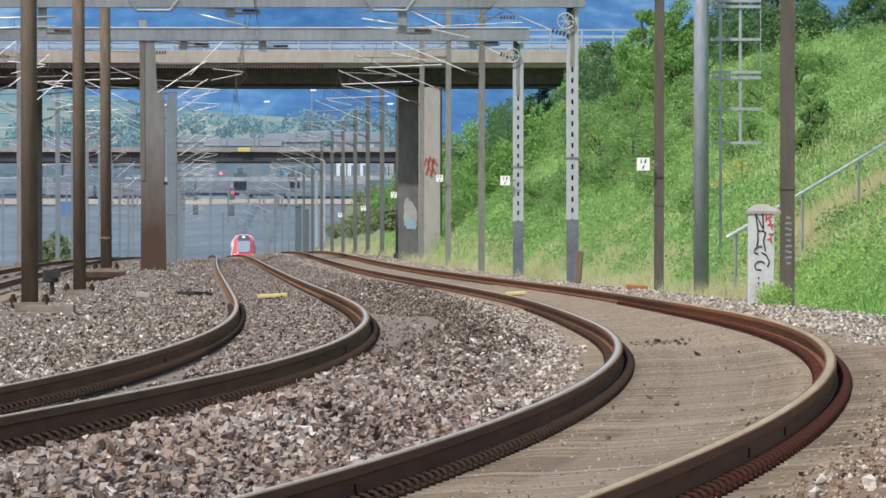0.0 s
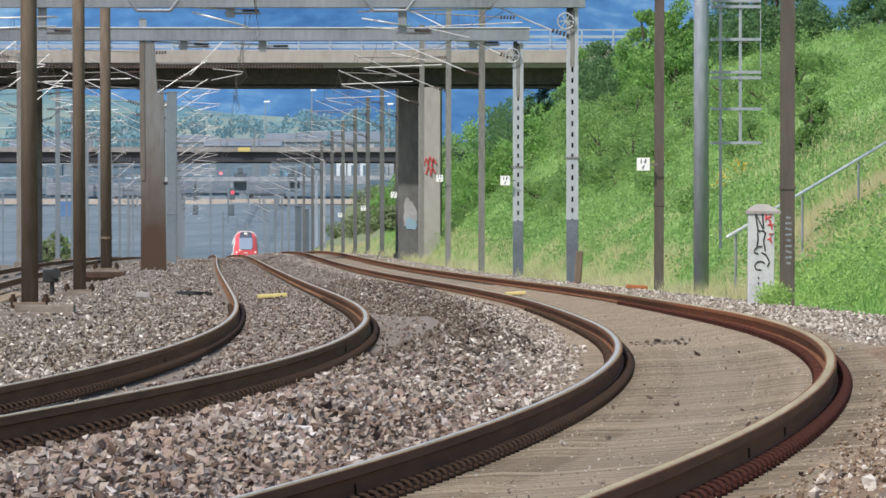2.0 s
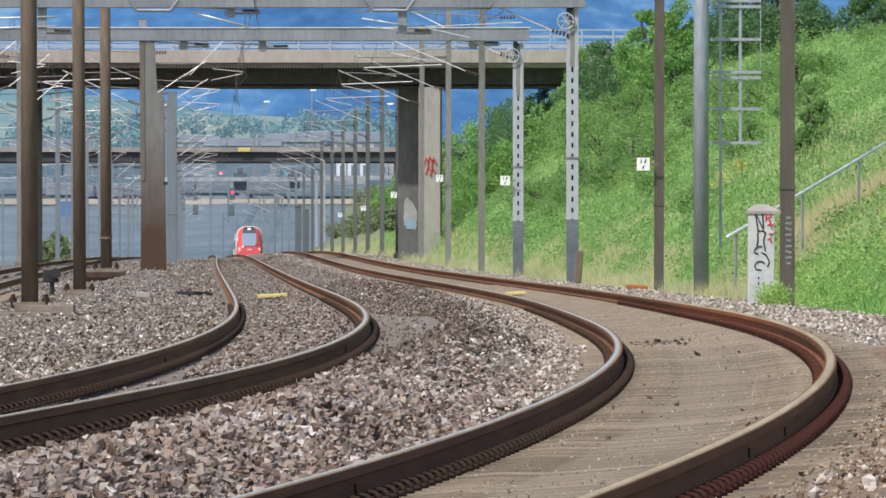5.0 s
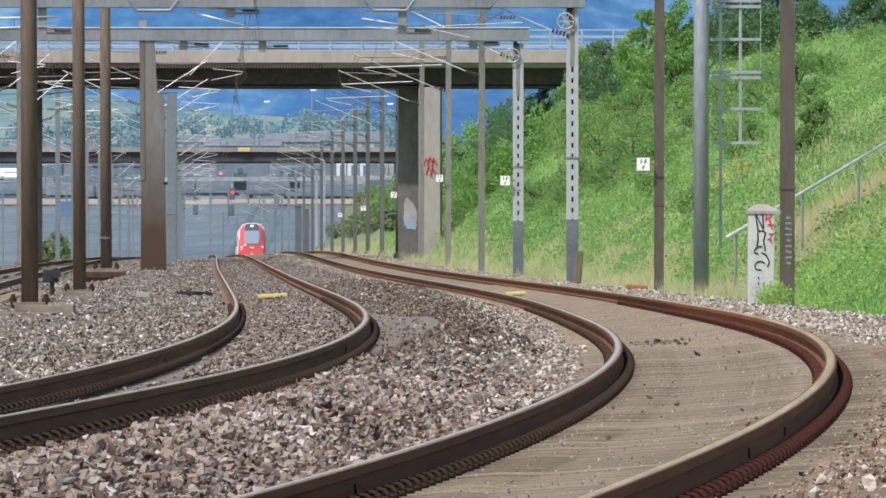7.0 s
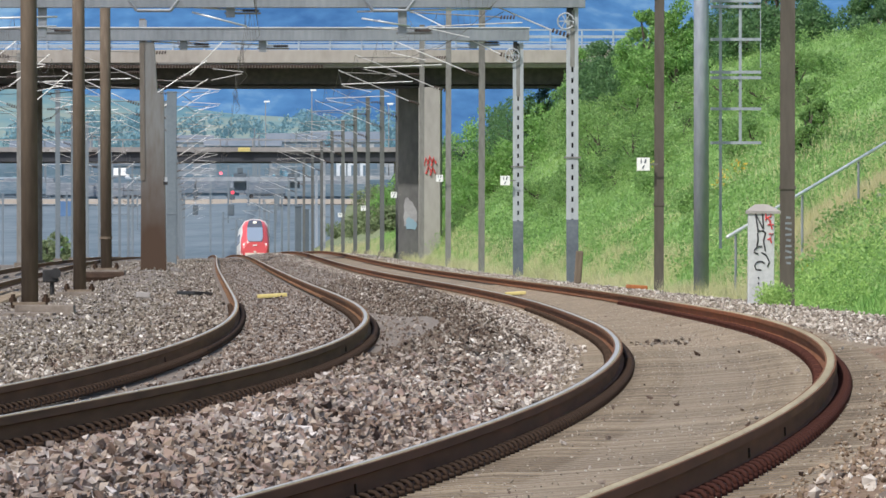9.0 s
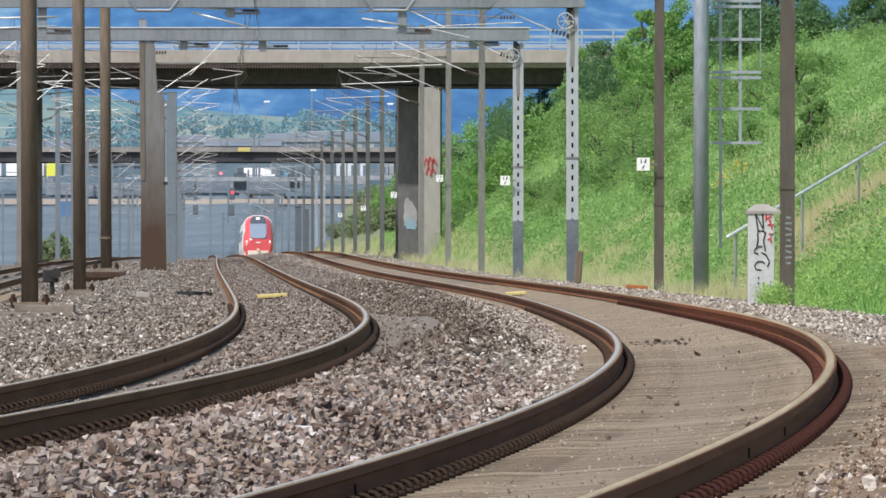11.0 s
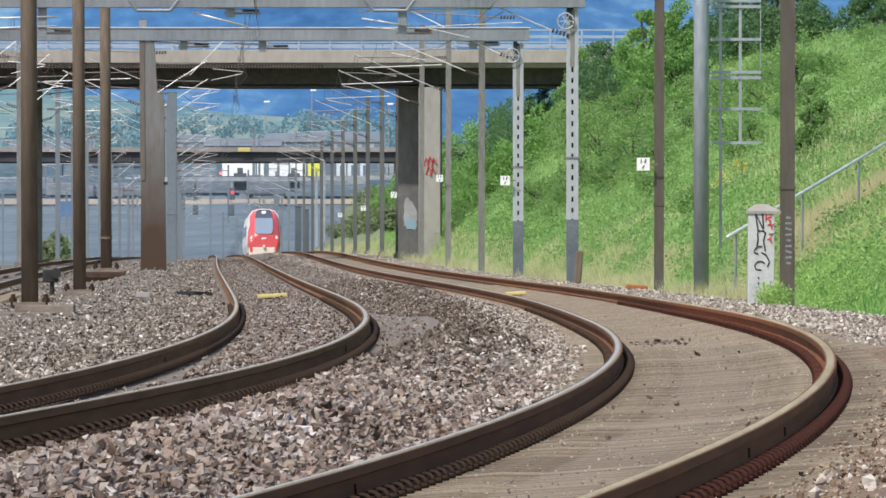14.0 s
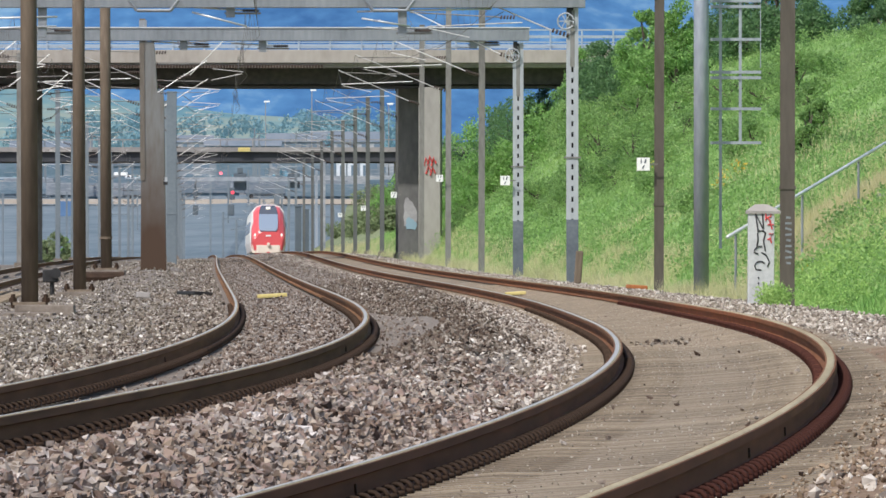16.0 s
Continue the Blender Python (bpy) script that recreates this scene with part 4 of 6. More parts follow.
                part(nm, Geo().add(rim + [(u, 433.12, w) for u, _, w in rim], [tuple(range(14)), tuple(range(14, 28))[::-1]] + [(k, (k + 1) % 14, 14 + (k + 1) % 14, 14 + k) for k in range(14)]), m, pier, lab)
    ax = 13.5
    part("abutment", Geo().box((ax + 2, 436, 5.0), (3.0, 11, 7.0)), M_CONC, t)


road_bridge()


def far_bridge():
    d0, d1 = 1096.0, 1119.0
    x0, x1 = -95.0, 12.0
    c, w = (x0 + x1) / 2, x1 - x0
    t = thing("far_bridge", pose(0, 0, 0), "distant dark railway overbridge with a pale top edge", "bridge")
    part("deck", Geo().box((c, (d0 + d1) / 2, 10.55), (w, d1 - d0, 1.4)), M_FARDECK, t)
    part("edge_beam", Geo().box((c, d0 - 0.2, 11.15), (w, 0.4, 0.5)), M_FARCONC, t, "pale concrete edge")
    k = x0 + 1
    while k < x1:
        part("rail_post", Geo().box((k, d0 - 0.1, 11.8), (0.1, 0.1, 0.9)), M_FARCONC, t)
        k += 3.5
    part("rail_bar", Geo().box((c, d0 - 0.1, 12.2), (w, 0.08, 0.1)), M_FARCONC, t)
    for x in (-60, -4.5):
        part("pier", Geo().box((x, (d0 + d1) / 2, 4.2), (1.6, 16, 11.6)), M_FARCONC, t, bevel=0.05)
    part("yellow_plate", Geo().box((place(432, d0 - 0.5), d0 - 0.55, 11.15), (1.3, 0.06, 0.45)), M_YELLOW, t, "yellow warning plate")


# Deck's dark tones raised in place of the haze before it.
M_FARDECK = material("haze_lifted_dark_deck", [(0.030, 0.034, 0.044), (0.062, 0.064, 0.074)], 0.9, scale=0.1, fine=1, bump=0)
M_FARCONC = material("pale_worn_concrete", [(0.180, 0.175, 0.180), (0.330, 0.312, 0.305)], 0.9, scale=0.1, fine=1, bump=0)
far_bridge()


# ---- plants on the bank ----
def leaf_mesh(name, centres, radii, n, size, mat, seed):
    """Leaves as small bent quads on lumpy clusters."""
    r = np.random.RandomState(seed)
    i = r.choice(len(centres), n, p=np.array(radii) ** 2 / np.sum(np.array(radii) ** 2))
    u = r.normal(size=(n, 3))
    u /= np.linalg.norm(u, axis=1)[:, None]
    rad = np.array(radii)[i][:, None] * (r.uniform(0.25, 1.0, (n, 1)) ** 0.45) * r.uniform(0.85, 1.2, (n, 1))
    c = np.array(centres)[i] + u * rad * np.array([1, 1, 0.85])
    a = r.normal(size=(n, 3)) * 0.6 + u * 0.2
    a /= np.linalg.norm(a, axis=1)[:, None]
    b = np.cross(a, r.normal(size=(n, 3)))
    b /= np.linalg.norm(b, axis=1)[:, None]
    k = r.uniform(size[0], size[1], (n, 1))
    P = np.stack([c - a * k, c - b * k * 0.5, c + a * k, c + b * k * 0.5], 1).reshape(-1, 3)
    F = (np.arange(n)[:, None] * 4 + np.arange(4)[None])
    me = bpy.data.meshes.new(name)
    me.vertices.add(len(P))
    me.vertices.foreach_set("co", P.ravel())
    me.loops.add(F.size)
    me.loops.foreach_set("vertex_index", F.ravel())
    me.polygons.add(len(F))
    me.polygons.foreach_set("loop_start", np.arange(0, F.size, 4))
    me.update(calc_edges=True)
    me.materials.append(mat)
    return me


def tree(px, d, top_y, height, spread, mat, label, seed, leaves=6200, name="tree", leaf=(0.040, 0.088)):
    """Trunk, limbs and a ragged crown; its height is given, or the line of sight that its top reaches."""
    r = random.Random(seed)
    x = place(px, d)
    z0 = ground_at(x, d)
    if top_y is not None:
        height = max(1.4, 0.95 + (435 - top_y) / 18000 * d - z0)
    t = thing(name, pose(x, d, z0 - 0.15), label, "tree" if name == "tree" else "bush", "trees on the bank" if name == "tree" else "bushes on the bank")
    g = Geo()
    g.tube([(0, 0, 0), (0.05, 0, height * 0.35), (r.uniform(-0.15, 0.15), 0.1, height * 0.85)], [0.035 * height * 0.5, 0.025 * height * 0.5, 0.01], 8)
    cs, rs = [], []
    for k in range(26):
        a, u = r.uniform(0, 6.28), r.uniform(0.12, 1.0)
        wide = spread * (math.sin(math.pi * min(1, u * 0.85 + 0.12)) ** 0.7) * r.uniform(0.35, 0.95)
        p = (math.cos(a) * wide, math.sin(a) * wide, height * u)
        cs.append(p)
        rs.append(spread * r.uniform(0.20, 0.45) * (1.15 - 0.55 * u))
        if k % 3 == 0:
            g.tube([(0, 0, p[2] * 0.55), p], [0.04, 0.012], 5)
    part("trunk", g, M_BARK, t)
    part("crown", leaf_mesh("crown", cs, rs, leaves, leaf if d < 600 else (0.06, 0.13), mat, seed), None, t)
    return t


TREES = [
    (1335, 385, -70, 2.0, M_LEAF_DARK), (1375, 376, -60, 1.8, M_LEAF_DARK), (1405, 372, -10, 1.6, M_LEAF_DARK), (1425, 388, 28, 1.5, M_LEAF_DARK), (1550, 380, -20, 1.5, M_LEAF_DARK), (1572, 372, 10, 1.4, M_LEAF_DARK),
    (1196, 372, 6, 1.4, M_LEAF), (1143, 388, 24, 1.2, M_LEAF), (1170, 380, 52, 1.6, M_LEAF), (1235, 390, 40, 1.6, M_LEAF), (1285, 384, 44, 1.8, M_LEAF_DARK), (1310, 378, 70, 1.7, M_LEAF_DARK),
    (1035, 420, 88, 1.3, M_LEAF), (1072, 412, 76, 1.5, M_LEAF_DARK), (1090, 398, 104, 1.4, M_LEAF_DARK), (1142, 390, 112, 1.3, M_LEAF_DARK), (1030, 408, 128, 1.3, M_LEAF_DARK), (1105, 402, 92, 1.4, M_LEAF_DARK), (1130, 396, 96, 1.5, M_LEAF_DARK), (1055, 405, 112, 1.6, M_LEAF_DARK),
    (985, 480, 150, 2.0, M_LEAF_DARK), (940, 520, 163, 2.2, M_LEAF_DARK), (898, 560, 180, 2.2, M_LEAF_DARK), (865, 610, 196, 2.3, M_LEAF), (830, 660, 224, 2.2, M_LEAF), (800, 730, 258, 2.3, M_LEAF_DARK), (760, 800, 296, 2.4, M_LEAF_DARK), (700, 860, 314, 2.4, M_LEAF), (672, 960, 330, 2.6, M_LEAF_HAZE),
]
for k, (px, d, top, s, m) in enumerate(TREES):
    tree(px, d, top, 0, s, m, "dark leafy tree on the crest of the bank" if m is not M_LEAF else "bright green leafy tree on the bank", 100 + k, (9000 if top < 30 else 6000) if d < 600 else 3500)
BUSHES = [(1432, 258, 1.7, 0.4, M_LEAF), (1455, 268, 1.2, 0.5, M_LEAF), (1330, 290, 1.3, 0.9, M_LEAF), (1168, 305, 0.8, 0.8, M_LEAF), (1245, 268, 0.7, 0.7, M_LEAF), (1428, 292, 1.3, 0.9, M_LEAF), (1410, 305, 3.0, 1.2, M_LEAF), (960, 440, 2.8, 1.4, M_LEAF), (1060, 372, 2.6, 1.5, M_LEAF), (1120, 352, 2.2, 1.4, M_LEAF), (1000, 405, 2.6, 1.5, M_LEAF), (905, 470, 2.6, 1.5, M_LEAF), (850, 520, 2.6, 1.5, M_LEAF), (1555, 345, 0.9, 0.8, M_LEAF), (1040, 385, 2.4, 1.5, M_LEAF), (1085, 380, 2.2, 1.5, M_LEAF), (1125, 376, 2.0, 1.4, M_LEAF), (1020, 396, 2.4, 1.4, M_LEAF), (1160, 368, 1.5, 1.3, M_LEAF), (1400, 345, 1.6, 1.2, M_LEAF), (1260, 362, 1.5, 1.4, M_LEAF), (880, 430, 1.6, 1.2, M_LEAF), (835, 470, 1.6, 1.3, M_LEAF), (1180, 330, 1.1, 1.2, M_LEAF), (1310, 315, 1.0, 1.1, M_LEAF), (1000, 350, 1.1, 1.1, M_LEAF), (950, 375, 1.2, 1.1, M_LEAF), (1210, 345, 1.8, 1.3, M_LEAF), (690, 640, 1.8, 1.1, M_LEAF_HAZE), (940, 425, 2.2, 1.3, M_LEAF), (1085, 340, 1.5, 1.2, M_LEAF), (770, 520, 1.5, 0.9, M_LEAF), (1030, 360, 1.6, 1.2, M_LEAF), (1290, 350, 2.0, 1.4, M_LEAF), (1345, 335, 1.6, 1.2, M_LEAF), (820, 560, 2.4, 1.4, M_LEAF), (665, 720, 2.2, 1.6, M_LEAF_HAZE), (640, 800, 1.6, 1.5, M_LEAF_HAZE), (625, 900, 1.4, 1.5, M_LEAF_HAZE), (605, 1010, 1.4, 1.8, M_LEAF_HAZE), (680, 760, 2.4, 1.6, M_LEAF), (655, 880, 1.8, 1.6, M_LEAF_HAZE), (104, 640, 2.0, 1.3, M_LEAF_HAZE), (85, 600, 1.6, 0.9, M_LEAF_HAZE), (112, 700, 1.9, 0.6, M_LEAF)]
for k, (px, d, h, s, m) in enumerate(BUSHES):
    if m is M_LEAF and d < 400:
        tree(px, d, None, h * 0.8, s * 1.15, M_WEED, "low soft green bush on the grassy bank", 200 + k, 6000, "bush", (0.026, 0.058))
    else:
        tree(px, d, None, h, s, m, "dense green bush on the grassy bank", 200 + k, 4200 if d < 600 else 2200, "bush")


def blades(name, label, n, s0, s1, d0, d1, height, width, mat, seed, patch=0.0, per=3, keep=None):
    """Upright curved blades in small tufts, one object."""
    r = np.random.RandomState(seed)
    d = d0 * (d1 / d0) ** r.uniform(0, 1, n)
    s = s0 + (s1 - s0) * r.uniform(0, 1, n) ** 1.25
    x = x_right(d) + s
    ok = np.abs(x) < d * 0.0436 + 0.6
    if patch:
        ok &= bumps(s, d, patch, seed) + r.uniform(-0.5, 0.5, n) > 0.05
    if keep:
        ok &= keep(x, d)
    s, d, x = s[ok], d[ok], x[ok]
    n = len(s)
    z = terrain(s, d)
    P, T = [], []
    for k in range(per):
        ox, oy = r.uniform(-0.12, 0.12, (2, n))
        h = r.uniform(height[0], height[1], n) * (1 + 0.35 * bumps(s, d, 4, 21))
        a, lean = r.uniform(0, 6.3, n), r.uniform(0.1, 0.9, n) * h
        w = r.uniform(width[0], width[1], n)
        dx, dy = np.cos(a), np.sin(a)
        b = np.stack([x + ox, d + oy, z - 0.03], 1)
        side = np.stack([-dy * w, dx * w * 0.5, 0 * w], 1)
        tip = b + np.stack([dx * lean, dy * lean, h], 1)
        P.append(np.stack([b - side, b + side, tip], 1))
    P = np.concatenate(P).reshape(-1, 3)
    m = len(P) // 3
    F = np.arange(m)[:, None] * 3 + np.arange(3)[None]
    me = bpy.data.meshes.new(name)
    me.vertices.add(len(P))
    me.vertices.foreach_set("co", P.ravel())
    me.loops.add(F.size)
    me.loops.foreach_set("vertex_index", F.ravel())
    me.polygons.add(m)
    me.polygons.foreach_set("loop_start", np.arange(0, F.size, 3))
    me.update(calc_edges=True)
    me.materials.append(mat)
    return tagged(new(name, me), label, "grass", kind="stuff")


def dry_strip(x, d):
    """The strip of dry grass below the handrail."""
    q = x / d
    return (q > 0.0340) & (q < 0.05) & (d > np.where(q < 0.0385, 188, 199)) & (d < 213)


blades("bank_grass", "lush green grass covering the bank", 260000, 3.6, 22, 70, 660, (0.09, 0.24), (0.006, 0.016), M_BLADE, 31, keep=lambda x, d: ~dry_strip(x, d) | (np.sin(x * 91) > 0.7))
blades("straw_strip", "pale dry grass below the handrail", 60000, 3.5, 9, 176, 216, (0.18, 0.42), (0.006, 0.013), M_STRAW, 35, keep=dry_strip)
blades("dry_grass", "tall pale dry grass along the foot of the bank", 60000, 3.1, 5.2, 150, 1000, (0.2, 0.55), (0.0035, 0.008), M_STRAW, 32, 10, keep=lambda x, d: (x / d < 0.0325) | (d > 190))
blades("pale_grass_patch", "pale seeding grass in patches on the bank", 11000, 5.5, 11, 170, 300, (0.25, 0.5), (0.005, 0.011), M_STRAW, 33, 9)


def weeds():
    r = np.random.RandomState(7)
    cs, rs = [], []
    for k in range(9000):
        d = 150 * (560 / 150) ** r.uniform()
        s = r.uniform(4.5, 22)
        x = float(x_right(d)) + s
        if abs(x) < d * 0.0436 + 1 and float(bumps(np.array(s), np.array(d), 9, 41)) > -0.25 and not dry_strip(x, np.array(d)):
            k2 = r.uniform(0.16, 0.5)
            cs.append((x, d, float(terrain(s, d)) + k2 * 0.5))
            rs.append(k2)
    me = leaf_mesh("bank_weeds", cs, rs, 195000, (0.023, 0.058), M_WEED, 8)
    tagged(new("bank_weeds", me), "leafy green weeds and brambles over the bank", "weeds", kind="stuff")


weeds()


M_FRESH = material("fresh_green_leaves", [(0.180, 0.310, 0.078), (0.330, 0.510, 0.145), (0.520, 0.690, 0.250)], 0.6, scale=0.5, fine=3.0, island=0.25, bump=0, contrast=(0.25, 0.75), trans=0.5)


def foot_weeds():
    """Fresh leafy growth at the foot of the bank, below the dry strip."""
    r = np.random.RandomState(9)
    cs, rs = [], []
    for k in range(900):
        d, q = r.uniform(158, 200), r.uniform(0.0315, 0.0455)
        s = q * d - float(x_right(d))
        if k < 40:
            d, q = r.uniform(147.5, 149.2), r.uniform(0.0318, 0.0334)
            s = q * d - float(x_right(d))
        if s > 3.35 - (k < 40) and not dry_strip(q * d, np.array(d)):
            k2 = r.uniform(0.10, 0.26)
            cs.append((q * d, d, float(terrain(s, d)) + k2 * 0.6))
            rs.append(k2)
    me = leaf_mesh("foot_weeds", cs, rs, 30000, (0.014, 0.036), M_FRESH, 10)
    tagged(new("foot_weeds", me), "fresh bright green weeds at the foot of the bank", "weeds", kind="stuff")


foot_weeds()


def flowers():
    r = np.random.RandomState(17)
    cs, rs = [], []
    for px, d, s in ((1040, 398, 0.5), (1062, 392, 0.35), (1105, 372, 0.3), (1412, 184, 0.06), (1300, 270, 0.3), (1170, 330, 0.25)):
        for k in range(6 if s > 0.1 else 1):
            x, y = place(px, d) + r.normal(0, s), d + r.normal(0, 1.0)
            cs.append((x, y, ground_at(x, y) + 0.35))
            rs.append(0.2)
    tagged(new("wild_flowers", leaf_mesh("wild_flowers", cs, rs, 420, (0.03, 0.06), plain("orange_yellow_petals", (0.62, 0.40, 0.05), 0.6), 18)), "small orange-yellow wild flowers in the grass", "flowers", kind="stuff")


flowers()

# ---- small trackside things ----
def stroke(g, pts, r=0.014):
    g.tube(pts, r, 5)
    return g


def cabinet():
    d = 150.0
    x = place(1346, d)
    z0 = -0.42
    t = thing("concrete_cabinet", pose(x, d, z0, 0, 0.3), "white-grey trackside cabinet with a hipped cap and sprayed scrawls", "cabinet")
    h = 1.82
    part("body", Geo().box((0, 0, h / 2 - 0.1), (0.385, 0.36, h)), M_CAB, t, bevel=0.012)
    part("cap", Geo().sweep([(-0.255, -0.2), (0.255, -0.2), (0.255, 0.2), (-0.255, 0.2)], [((0.03, 0, h - 0.13), (1, 0, 0), (0, 1, 0)), ((0.03, 0, h - 0.09), (1, 0, 0), (0, 1, 0)), ((0.0, 0, h + 0.01), (0.35, 0, 0), (0, 0.45, 0))]), M_CONC, t, "weathered concrete cap")
    y = -0.186
    for p in ([(-0.1, 1.72), (-0.08, 1.62), (-0.05, 1.44)], [(-0.1, 1.72), (0.02, 1.47)], [(0.01, 1.73), (0.03, 1.47)], [(-0.06, 1.43), (0.02, 1.44), (0.06, 1.41)], [(-0.06, 1.41), (-0.05, 1.3), (-0.07, 1.21)], [(0.06, 1.41), (0.03, 1.29), (0.06, 1.14)], [(0.01, 1.21), (-0.05, 1.21), (-0.1, 1.16), (-0.11, 1.12), (-0.05, 1.1)], [(0.0, 1.12), (0.07, 1.08), (0.12, 0.98), (0.09, 0.91)], [(0.05, 0.96), (0.0, 0.99), (-0.06, 0.98), (-0.1, 0.93), (-0.08, 0.87), (0.0, 0.86)], [(-0.04, 0.76), (-0.04, 0.73)], [(-0.04, 0.68), (-0.04, 0.65)]):
        part("black_scrawl", stroke(Geo(), [(a, y, b) for a, b in p], 0.011), M_GRAF_K, t, "black sprayed scrawl")
    for p in ([(0.07, 1.71), (0.06, 1.59)], [(0.06, 1.71), (0.14, 1.7), (0.14, 1.65), (0.07, 1.63)], [(0.09, 1.63), (0.14, 1.57)], [(0.09, 1.53), (0.18, 1.53)], [(0.12, 1.57), (0.16, 1.46)], [(0.11, 1.39), (0.17, 1.4), (0.12, 1.32), (0.09, 1.31)], [(0.13, 1.33), (0.15, 1.26)]):
        part("red_scrawl", stroke(Geo(), [(a, y, b) for a, b in p], 0.012), M_GRAF_R, t, "red sprayed scrawl")
    part("side_box", Geo().box((0.1, -0.22, 0.42), (0.12, 0.08, 0.24), Matrix.Rotation(0.3, 3, "Y")), M_OLDCONC, t, "small stained junction box", bevel=0.01)


M_CAB = material("white_grey_render", [(0.34, 0.35, 0.36), (0.45, 0.46, 0.47), (0.53, 0.54, 0.55)], 0.85, scale=2.5, fine=25, bump=0.15)
cabinet()

# pale stencilled bars on the near mast
t = thing("mast_marking", pose(place(1395, 157.8), 157.8, 0.5), "pale worn painted marks down a brown mast", "marking")
for k in range(9):
    part("mark", Geo().box((0.0, -0.09, 0.03 + k * 0.088), (0.10 if k % 4 else 0.07, 0.006, 0.034), Matrix.Rotation((0.12, -0.1, 0.3, 0.0)[k % 4], 3, "Y")), M_GREY, t)


def number_plate_sign(px, py, d, size=0.27):
    z = 0.8 + (435 - py) / 18000 * d
    t = thing("mast_sign", pose(place(px, d), d - 0.3, z), "square white enamel sign with dark marks on a mast", "sign", "mast signs")
    part("plate", Geo().box((0, 0, 0), (size, 0.015, size)), M_WHITE, t, bevel=0.004)
    part("mark", Geo().box((-0.045, -0.011, 0.06), (0.022, 0.006, 0.09)), M_FOOT, t)
    part("mark", Geo().box((0.045, -0.011, 0.06), (0.035, 0.006, 0.09), Matrix.Rotation(0.25, 3, "Y")), M_FOOT, t)
    part("mark", Geo().box((0.0, -0.011, -0.06), (0.03, 0.006, 0.085), Matrix.Rotation(0.5, 3, "Y")), M_FOOT, t)
    part("bracket", Geo().box((0.18, 0.02, 0), (0.24, 0.02, 0.03)), M_MAST, t)


for px, py, d in ((1138, 291, 212), (894, 320, 289), (778, 316, 360), (697, 345, 402), (643, 369, 490), (602, 381, 580)):
    number_plate_sign(px, py, d, 0.27 if d < 300 else 0.24)


def signal_ladder():
    d = 196.6
    x = place(1240, d)
    t = thing("ladder_frame", pose(x, d, 0.0), "blue-grey steel service frame bolted beside a tubular mast", "frame")
    ppm = 18000 / d
    for px, y0, y1 in ((1275, -60, 440), (1310, -60, 253), (1346, -60, 120)):
        part("upright", Geo().box(((px - 1240) / ppm, 0, 0.8 + (435 - (y0 + y1) / 2) / ppm), (0.055 if px < 1340 else 0.015, 0.05, (y1 - y0) / ppm)), M_BLUEG, t)
    for y in (2, 12, 70, 128, 138, 193, 253):
        part("crossbar", Geo().box((62 / ppm, -0.03, 0.8 + (435 - y) / ppm), (0.98, 0.05, 0.055)), M_BLUEG, t)


signal_ladder()


def handrail():
    t = thing("handrail", pose(0, 0, 0), "galvanised tubular handrail climbing the grassy bank", "handrail")
    a, b = Vector((place(1288, 180), 180, 0.95)), Vector((place(1600, 206), 206, 3.10))
    part("top_rail", Geo().tube([a + (b - a) * u for u in (0, 0.33, 0.66, 1)], 0.034, 8), M_ALU, t, smooth=True)
    for u in (0.04, 0.39, 0.715):
        p = a + (b - a) * u
        part("post", Geo().tube([p, (p.x, p.y, ground_at(p.x, p.y) - 0.2)], 0.024, 8), M_GREY, t)
    for k in range(14):
        u = k / 13
        p = a + (b - a) * u
        p.x += 0.6
        part("step", Geo().box((p.x, p.y, ground_at(p.x, p.y) + 0.02), (0.35, 1.0, 0.14)), M_CONC, t)


handrail()


def balise(fx, fz, d, w):
    o, sd, up = along(fx, fz, d, -0.02)
    t = thing("track_balise", matrix_of(o - up * 0.13, sd, up), "flat yellow transponder bar fixed between the rails", "transponder", "transponders")
    part("housing", Geo().box((0, 0, 0), (w, 0.36, 0.07)), M_YELLOW, t, bevel=0.02)
    part("bracket", Geo().box((0, 0.1, -0.05), (w * 0.7, 0.12, 0.06)), M_DARK, t)


balise(x_left, z_left, 183, 0.54)
balise(x_right, z_right, 206, 0.42)


def dwarf_signal():
    d = 232
    x = place(92, d)
    t = thing("dwarf_signal", pose(x, d, -0.35), "small dark dwarf signal on a short post in the stones", "signal")
    part("post", Geo().tube([(0, 0, -0.1), (0, 0, 0.32)], 0.05, 8), M_DARK, t)
    part("head", Geo().box((-0.03, 0, 0.46), (0.36, 0.22, 0.3)), M_DARK, t, bevel=0.03)
    part("hood", Geo().tube([(0.09, 0, 0.52), (0.09, -0.18, 0.52)], 0.12, 12), M_DARK, t)


dwarf_signal()


def litter(px, d, name, label, size, mat, turn=0):
    x = place(px, d)
    z = ground_at(x, d)
    t = thing(name, pose(x, d, z + size[2] / 2 + 0.02, 0, 4, turn), label, name.replace("_", " "))
    part("body", Geo().box((0, 0, 0), size), mat, t, bevel=min(size) * 0.2)


litter(345, 205, "cable_duct", "short dark cable duct end lying on the stones", (0.42, 0.9, 0.07), M_DARK, 25)
litter(253, 205, "concrete_block", "small pale concrete block lying in the stones", (0.26, 0.3, 0.12), M_CONC, 8)
litter(1127, 208, "orange_cover", "rusty orange cover plate at the ballast edge", (0.40, 0.3, 0.08), material("orange_rusty_plate", [(0.26, 0.085, 0.03), (0.44, 0.16, 0.055)], 0.8, scale=3, fine=20), 10)
litter(1024, 232, "stone_post", "short mossy stone marker post in the grass", (0.17, 0.17, 0.75), M_BROWN, 0)


